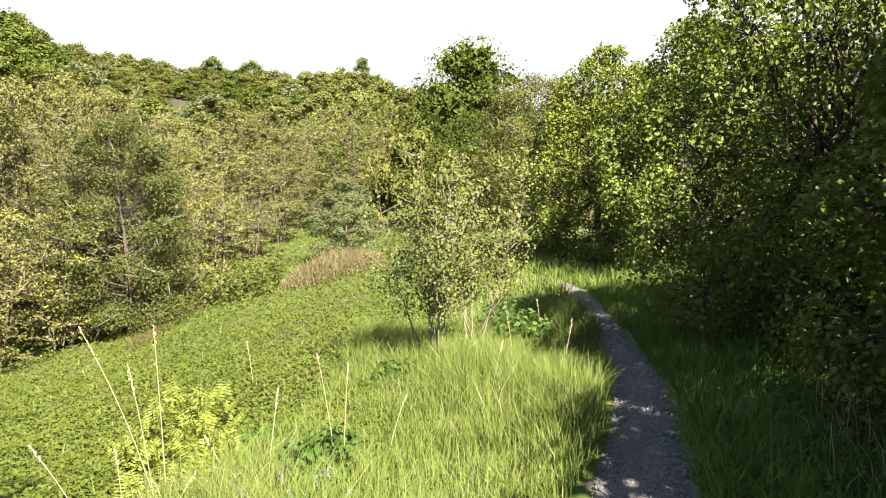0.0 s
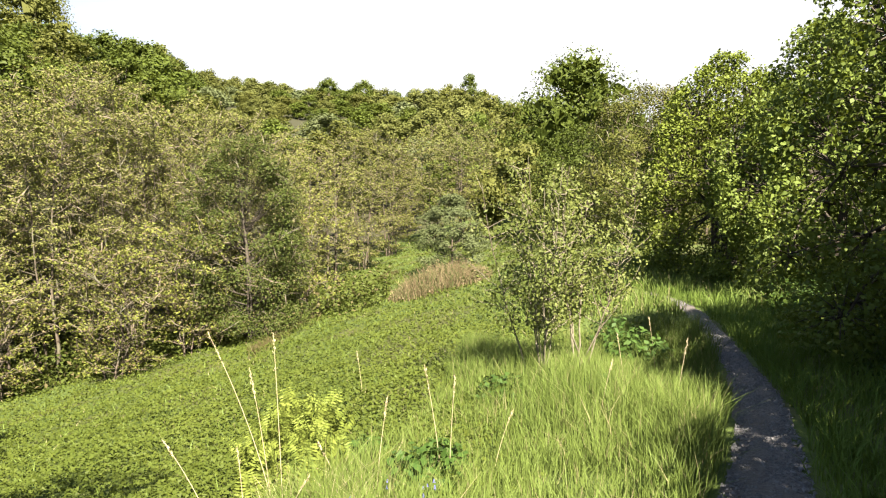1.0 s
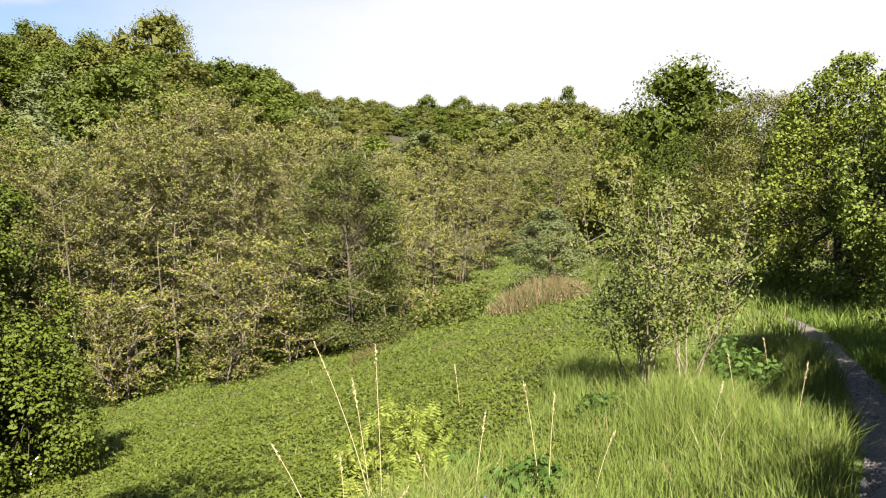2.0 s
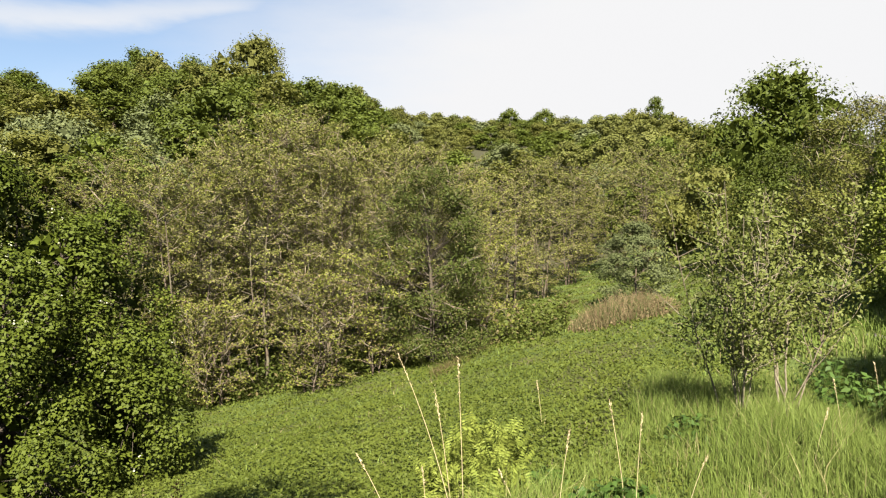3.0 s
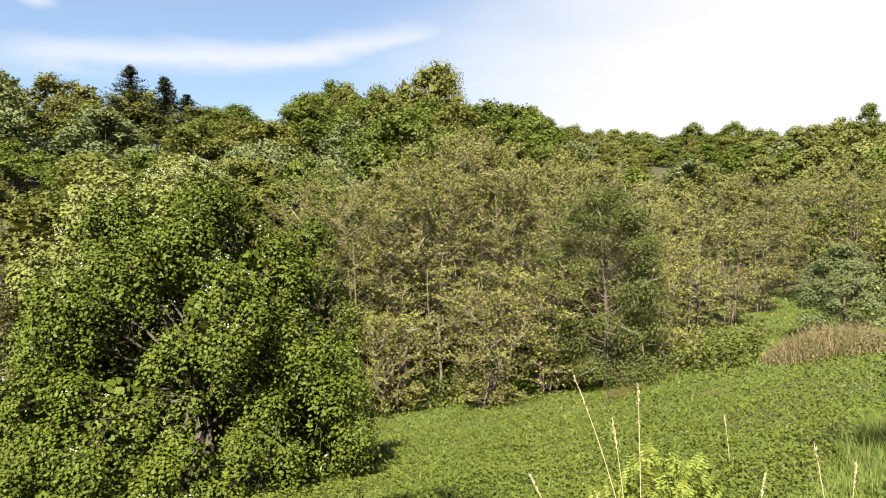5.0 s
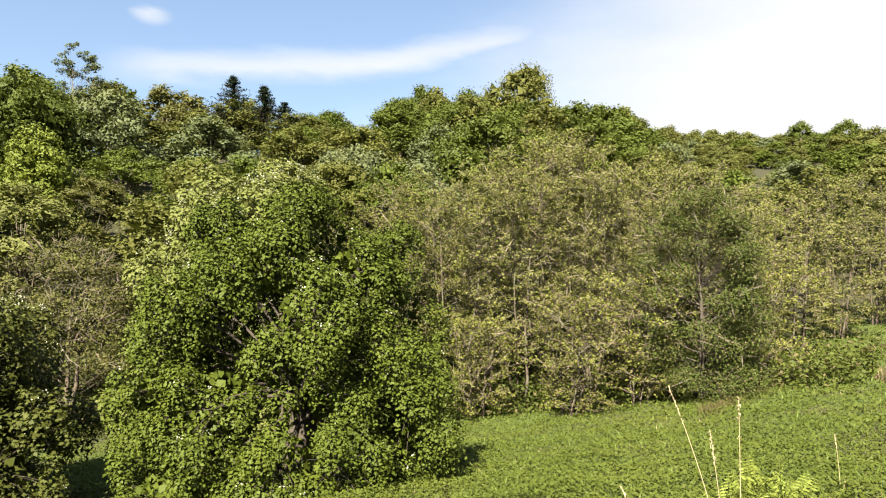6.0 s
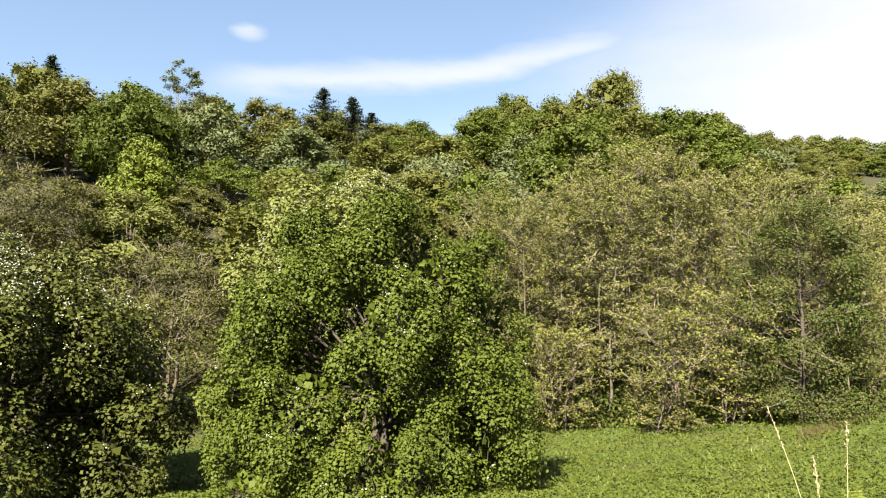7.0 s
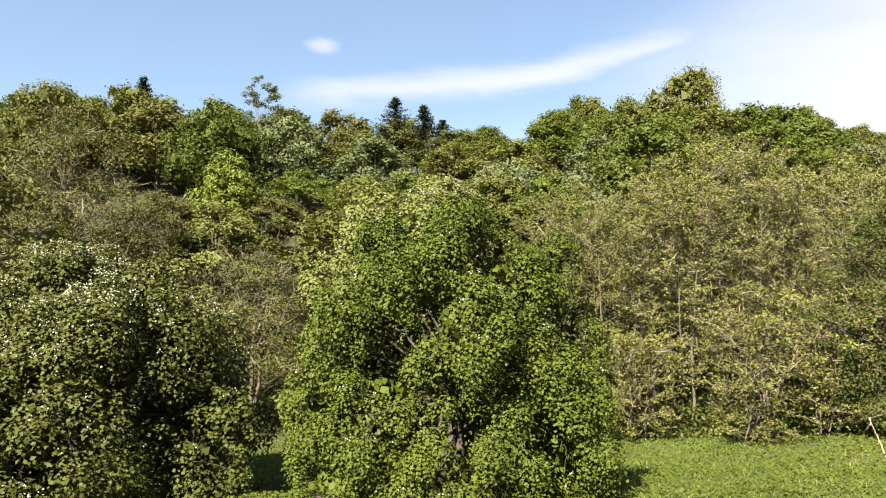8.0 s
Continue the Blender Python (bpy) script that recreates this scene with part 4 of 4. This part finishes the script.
def blades(rng, x, y, tall, width, lean=0.35):
    n = len(x)
    p = np.stack([x, y, height(x, y) - 0.02], 1)
    a = rng.uniform(0, 2 * np.pi, n)
    side = np.stack([np.cos(a), np.sin(a), 0 * a], 1) * (np.asarray(width) * rng.uniform(0.7, 1.3, n))[:, None]
    b = rng.uniform(0, 2 * np.pi, n)
    out = np.stack([np.cos(b), np.sin(b), 0 * b], 1) * (np.abs(rng.normal(size=n)) * lean * tall)[:, None]
    up = np.stack([0 * x, 0 * x, tall], 1)
    mid, tip = p + up * 0.55 + out * 0.3, p + up * rng.uniform(0.85, 1.0, (n, 1)) + out
    v = np.stack([p - side, p + side, mid + side * 0.75, mid - side * 0.75, tip + side * 0.08, tip - side * 0.08], 1)
    i = np.arange(n * 6).reshape(n, 6)
    return v, np.concatenate([i[:, [0, 1, 2, 3]], i[:, [3, 2, 4, 5]]])


def tufted(rng, x, y, per, spread):
    x, y = np.repeat(x, per), np.repeat(y, per)
    return x + rng.normal(size=len(x)) * spread, y + rng.normal(size=len(x)) * spread


def build_grass():
    rng = np.random.default_rng(41)
    # tall grass on the near bank, left of the path
    n = 5200
    y = -1.0 + 11.5 * rng.uniform(0, 1, n)
    x = path_x(y) - path_half(y) - rng.uniform(0, 1, n) ** 1.1 * (1.9 + 0.16 * y)
    x, y = tufted(rng, x, y, 15, 0.055)
    keep = x < path_x(y) - path_half(y) + 0.05 - 0.10 * rng.uniform(0, 1, len(x)) ** 2 + 0.05 * np.sin(3.1 * y)
    x, y = x[keep], y[keep]
    tall = rng.uniform(0.18, 0.50, len(x)) * (0.8 + 0.35 * np.sin(1.9 * x + 1.1 * y))
    tagged(link("tall_grass", faces_mesh("tall_grass", *blades(rng, x, y, tall, 0.0032, 0.42)), M_GRASS), "tall fresh green meadow grass beside the path", "grass", kind="stuff")
    # verge grass close to the path and on its right
    n = 2400
    y = 1.5 + 16 * rng.uniform(0, 1, n) ** 1.2
    x = path_x(y) + path_half(y) + rng.uniform(0, 1, n) ** 1.4 * 1.7
    x, y = tufted(rng, x, y, 9, 0.06)
    keep = x > path_x(y) + path_half(y) - 0.06 + 0.05 * np.sin(2.3 * y + 1)
    x, y = x[keep], y[keep]
    tagged(link("verge_grass", faces_mesh("verge_grass", *blades(rng, x, y, rng.uniform(0.10, 0.32, len(x)), 0.005, 0.6)), M_GRASS_DARK), "short shaded grass on the verge of the path", "grass", kind="stuff")
    n = 1500
    x, y = rng.uniform(-0.5, 7.5, n), rng.uniform(12.2, 21, n)
    keep = np.abs(x - path_x(y)) > 0.25
    x, y = tufted(rng, x[keep], y[keep], 9, 0.09)
    tagged(link("rough_grass", faces_mesh("rough_grass", *blades(rng, x, y, rng.uniform(0.2, 0.5, len(x)), 0.009, 0.5)), M_GRASS), "rough sunlit grass where the path bends away", "grass", kind="stuff")
    # meadow grass among the herbs
    d = 2 * (60 / 2) ** rng.uniform(0, 1, 34000)
    b = np.radians(rng.uniform(-12, 92, 34000))
    x, y = -np.sin(b) * d, np.cos(b) * d
    s = (0.75 + 0.155 * y - x) * 0.988
    keep = (s > 2.2) & (s < 24 - 0.0 * y)
    x, y, d = x[keep], y[keep], d[keep]
    tagged(link("meadow_grass", faces_mesh("meadow_grass", *blades(rng, x, y, rng.uniform(0.05, 0.15, len(x)) * (1 + d / 60), 0.004 + 0.0006 * d, 0.7)), M_GRASS), "short green meadow grass on the slope", "grass", kind="stuff")


def build_herbs():
    rng = np.random.default_rng(42)
    n = 480000
    d = 3 * (62 / 3) ** rng.uniform(0, 1, n)
    b = np.radians(rng.uniform(-14, 94, n))
    x, y = -np.sin(b) * d, np.cos(b) * d
    s = (0.75 + 0.155 * y - x) * 0.988
    keep = (s > 2.3 + rng.normal(size=n) * 0.4) & (s < 25)
    x, y, d = x[keep], y[keep], d[keep]
    lump = 0.5 + 0.25 * np.sin(2.3 * x + 1.1 * y) + 0.25 * np.sin(1.3 * y - 2.9 * x + 2 * np.sin(0.7 * y))
    z = height(x, y) + 0.03 + rng.uniform(0, 1, len(x)) * (0.05 + 0.15 * lump ** 1.5)
    pos = np.stack([x, y, z], 1)
    quads = leaf_tips(rng, pos, rng.normal(size=pos.shape) * 0.5 + [0, 0, 1], 0.026 + 0.0019 * d, 0.85)
    tagged(link("meadow_herbs", tips_mesh("meadow_herbs", quads), M_HERB), "dense low bright green herbs covering the meadow", "herbs", kind="stuff")
    # nettles and brambles under the bushes
    n = 26000
    y = 1.0 + 15 * rng.uniform(0, 1, n)
    x = path_x(y) + 1.0 + rng.uniform(0, 1, n) * 2.6
    z = height(x, y) + rng.uniform(0, 0.45, n) * np.clip((x - path_x(y) - 0.8), 0.1, 1)
    pos = np.stack([x, y, z], 1)
    quads = leaf_cards(rng, pos, rng.normal(size=pos.shape) * 0.5 + [0, 0, 1], 0.06, 0.6)
    tagged(link("nettles", cards_mesh("nettles", quads), M_DOCK), "dark green nettles and brambles under the bushes", "undergrowth", kind="stuff")
    # undergrowth along the foot of the alder wood
    n = 38000
    b = np.radians(rng.uniform(14, 106, n))
    d = rng.uniform(23.5, 32, n)
    x, y = -np.sin(b) * d, np.cos(b) * d
    pos = np.stack([x, y, height(x, y) + rng.uniform(0, 1, n) ** 2 * 1.1], 1)
    quads = leaf_cards(rng, pos, rng.normal(size=pos.shape) * 0.6 + [0, 0, 1], 0.17, 0.6)
    tagged(link("undergrowth", cards_mesh("undergrowth", quads), M_ALDER_DARK), "low leafy undergrowth at the foot of the alder wood", "undergrowth", kind="stuff")


def build_fern(x, y, seed, tall=0.5):
    rng = np.random.default_rng(seed)
    top = tagged(new("fern"), "clump of bright yellow-green young fern", "fern", "ferns")
    for k in range(34):
        a = rng.uniform(0, 2 * np.pi)
        out = np.array([np.cos(a), np.sin(a), 0]) * rng.uniform(0.06, 0.30)
        tip = out + [0, 0, tall * rng.uniform(0.75, 1.05)]
        way = bend(np.c_[rng.normal(size=(1, 2)) * 0.10, 0], tip[None], [[-out[0] * 0.25, -out[1] * 0.25, 0.05]], 30)
        v, f = tubes(way, np.linspace(0.004, 0.001, 30)[None], 3)
        d = unit(np.gradient(way[0], axis=0))
        across = unit(np.cross(d, out + [0, 0, 0.3]))
        length = 0.065 * np.sin(np.pi * np.clip(np.linspace(0.12, 1.02, 30), 0, 1)) ** 0.7 * tall / 0.5
        quads = [leaf_cards(rng, way[0] + across * sgn * length[:, None] / 2, np.cross(across, d) + rng.normal(size=d.shape) * 0.25, length, 0.3, across * sgn) for sgn in (-1, 1)]
        quads = np.concatenate(quads).reshape(-1, 3)
        vv = np.concatenate([v, quads])
        ff = np.concatenate([f, np.arange(len(quads)).reshape(-1, 4) + len(v)])
        link("frond", faces_mesh("frond", vv, ff), M_FERN, top)
    top.matrix_basis = pose(x, y, float(height(x, y)))


def build_stalk(x, y, tall, lean, bearing, seed, head=True):
    rng = np.random.default_rng(seed)
    a = radians(bearing)
    tip = np.array([[-math.sin(a) * lean, math.cos(a) * lean, tall]])
    way = bend(np.array([[0, 0, -0.05]]), tip, [[tip[0, 0] * -0.12, tip[0, 1] * -0.12, 0]], 12)
    top = tagged(new("grass_stalk"), "dry straw-coloured grass stalk standing above the grass", "stalk", "dry stalks")
    link("stem", tube_mesh("stem", [tubes(way, np.linspace(0.0028, 0.0016, 12)[None], 5)]), M_STRAW, top)
    if head:
        pos = way[0, -1] + (way[0, -3] - way[0, -1]) * rng.uniform(0, 1, (36, 1)) + rng.normal(size=(36, 3)) * 0.004
        tagged(link("seed_head", cards_mesh("seed_head", leaf_cards(rng, pos, rng.normal(size=pos.shape), 0.028, 0.2, np.tile(tip, (36, 1)))), M_STRAW, top), kind="stuff")
    top.matrix_basis = pose(x, y, float(height(x, y)))


build_grass()
build_herbs()
build_fern(*place(19.5, 5.2), 71, 0.72)
build_fern(*place(21.0, 4.7), 74, 0.62)
build_fern(*place(23.8, 5.1), 75, 0.66)
build_fern(*place(22.2, 5.4), 72, 0.75)
build_fern(*place(25.8, 4.8), 73, 0.52)
for i, (bearing, far, tall, lean, to) in enumerate([(23.7, 4.2, 1.3, 0.42, 100), (23.4, 4.2, 1.28, 0.06, 60), (24.2, 4.3, 1.05, 0.16, 80), (28.3, 4.0, 0.72, 0.34, 100), (26.5, 4.1, 0.62, 0.05, 80), (9.4, 4.6, 0.92, 0.14, 80),
                                                    (15.5, 4.4, 0.78, 0.1, -60), (8.9, 4.6, 0.85, 0.05, -60), (5.0, 4.8, 0.5, 0.15, -80), (24.5, 3.9, 0.5, 0.25, -90), (18.0, 4.5, 0.45, 0.2, 90), (16.5, 8.0, 0.6, 0.1, 60),
                                                    (-9.0, 7.2, 0.75, 0.1, 60), (-10.5, 6.2, 0.7, 0.12, -60), (-6.5, 6.6, 0.7, 0.1, 80), (-4.2, 5.8, 0.6, 0.12, -80)]):
    build_stalk(*place(bearing, far), tall, lean, to, 80 + i)


def build_brown_growth():
    rng = np.random.default_rng(91)
    # mound of dead bracken at the head of the meadow
    cx, cy = place(9.6, 23.5)
    n = 5200
    a, r = rng.uniform(0, 2 * np.pi, n), np.sqrt(rng.uniform(0, 1, n))
    x, y = cx + np.cos(a) * r * 1.9, cy + np.sin(a) * r * 1.6
    tall = (0.95 * (1 - r ** 2) + 0.25) * rng.uniform(0.5, 1.05, n)
    v, f = blades(rng, x, y, tall, 0.012, 0.4)
    pos = np.stack([x, y, height(x, y) + tall * rng.uniform(0.3, 1, n)], 1)
    q = leaf_cards(rng, pos, rng.normal(size=pos.shape) + [0, 0, 0.5], 0.075, 0.35).reshape(-1, 3)
    v = np.concatenate([v.reshape(-1, 3), q])
    f = np.concatenate([f, np.arange(len(q)).reshape(-1, 4) + n * 6])
    tagged(link("dead_bracken", faces_mesh("dead_bracken", v, f), M_BRAMBLE), "mound of brown dead bracken in the meadow", "bracken", kind="stuff")
    # old straw in the grass round the ferns and dead stems under the bushes
    for name, label, lo, hi, near, far, n, tall in (("straw_tussock", "bleached old straw among the ferns and grass", 14, 25, 3.7, 4.7, 600, 0.36), ("dead_stems", "thin bleached dead stems under the bushes", -37, -30, 4.0, 5.6, 90, 0.6)):
        b, d = np.radians(rng.uniform(lo, hi, n)), rng.uniform(near, far, n)
        tagged(link(name, faces_mesh(name, *blades(rng, -np.sin(b) * d, np.cos(b) * d, tall * rng.uniform(0.3, 1, n), 0.0028, 0.8)), M_STRAW), label, "dry grass", kind="stuff")
    # dry strip of grass where the meadow meets the wood
    n = 5000
    w = rng.uniform(0, 1, n)
    b = np.radians(26.0 - 12.5 * w + rng.normal(size=n) * 0.3)
    d = 19.8 + 17.0 * w ** 1.2 + rng.normal(size=n) * 0.6
    x, y = -np.sin(b) * d, np.cos(b) * d
    tagged(link("dry_grass", faces_mesh("dry_grass", *blades(rng, x, y, rng.uniform(0.08, 0.30, n), 0.010, 0.6)), M_DRY), "strip of dry straw-coloured grass along the wood", "grass", kind="stuff")


def build_dock(bearing, far, seed, tall=0.42, wide=0.3):
    """Low broad-leaved plant."""
    rng = np.random.default_rng(seed)
    n = 170
    a, r = rng.uniform(0, 2 * np.pi, n), np.sqrt(rng.uniform(0, 1, n)) * wide
    pos = np.stack([np.cos(a) * r, np.sin(a) * r, tall * (1 - (r / wide) ** 2 * 0.6) * rng.uniform(0.5, 1, n)], 1)
    top = tagged(new("broad_leaf_herb"), "low dark green broad-leaved herb in the grass", "herb", "broad-leaved herbs")
    foot = pos * [0.15, 0.15, 0]
    tagged(link("stalk", tube_mesh("stalk", [tubes(bend(foot, pos, pos * [0.1, 0.1, 0], 4), np.full((n, 4), 0.003), 3)]), M_DOCK, top), kind="stuff")
    tagged(link("foliage", cards_mesh("foliage", leaf_cards(rng, pos, pos * [1.2, 1.2, 0] + [0, 0, 0.6] + rng.normal(size=pos.shape) * 0.25, 0.08, 0.6)), M_DOCK, top), kind="stuff")
    x, y = place(bearing, far)
    top.matrix_basis = pose(x, y, float(height(x, y)))


def build_seed_spike(bearing, far, tall, seed):
    rng = np.random.default_rng(seed)
    way = bend(np.array([[0, 0, -0.05]]), np.array([[0.03, 0.0, tall]]), [[0.02, 0, 0]], 10, rng, 0.004)
    top = tagged(new("dock_spike"), "reddish-brown seed spike of a dock plant", "seed spike", "dock spikes")
    link("stem", tube_mesh("stem", [tubes(way, np.linspace(0.005, 0.002, 10)[None], 5)]), M_RED, top)
    pos = np.repeat(way[0, 5:], 26, 0) + rng.normal(size=(130, 3)) * [0.016, 0.016, 0.03]
    tagged(link("seed_cluster", cards_mesh("seed_cluster", leaf_cards(rng, pos, rng.normal(size=pos.shape), 0.02, 0.8)), M_RED, top), kind="stuff")
    x, y = place(bearing, far)
    top.matrix_basis = pose(x, y, float(height(x, y)))


def build_bluebell(x, y, tall, seed):
    rng = np.random.default_rng(seed)
    way = bend(np.array([[0, 0, -0.03]]), np.array([[0.05, 0.0, tall]]), [[-0.02, 0, 0.02]], 8)
    top = tagged(new("bluebell"), "small violet-blue bluebell among the grass", "flower", "bluebells")
    link("stem", tube_mesh("stem", [tubes(way, np.linspace(0.003, 0.0015, 8)[None], 4)]), M_GRASS_DARK, top)
    bells = way[0, 3:] + rng.normal(size=(5, 3)) * 0.008 - [0, 0, 0.01]
    for p in bells:
        link("bell", tube_mesh("bell", [tubes(np.array([[p, p - [0, 0, 0.008], p - [0, 0, 0.018], p - [0, 0, 0.022]]]), np.array([[0.002, 0.006, 0.007, 0.011]]), 6)]), M_BLUE, top)
    top.matrix_basis = pose(x, y, float(height(x, y)), 0, 0, seed * 77 % 360)


build_brown_growth()
for i, (bearing, far, tall, wide) in enumerate([(11.6, 4.5, 0.42, 0.30), (9.4, 4.9, 0.32, 0.22), (16.2, 5.4, 0.25, 0.2), (-4.5, 6.6, 0.3, 0.3), (4.0, 6.8, 0.35, 0.3), (-7.5, 8.6, 0.5, 0.45), (-6.0, 9.6, 0.5, 0.5)]):
    build_dock(bearing, far, 700 + i, tall, wide)
for i, (bearing, far, tall) in enumerate([(47.6, 5.6, 0.62), (47.9, 5.7, 0.5)]):
    build_seed_spike(bearing, far, tall, 720 + i)
rng = np.random.default_rng(95)
for i in range(8):
    build_bluebell(*place(rng.uniform(8, 20), rng.uniform(3.5, 4.3)), rng.uniform(0.22, 0.32), 740 + i)
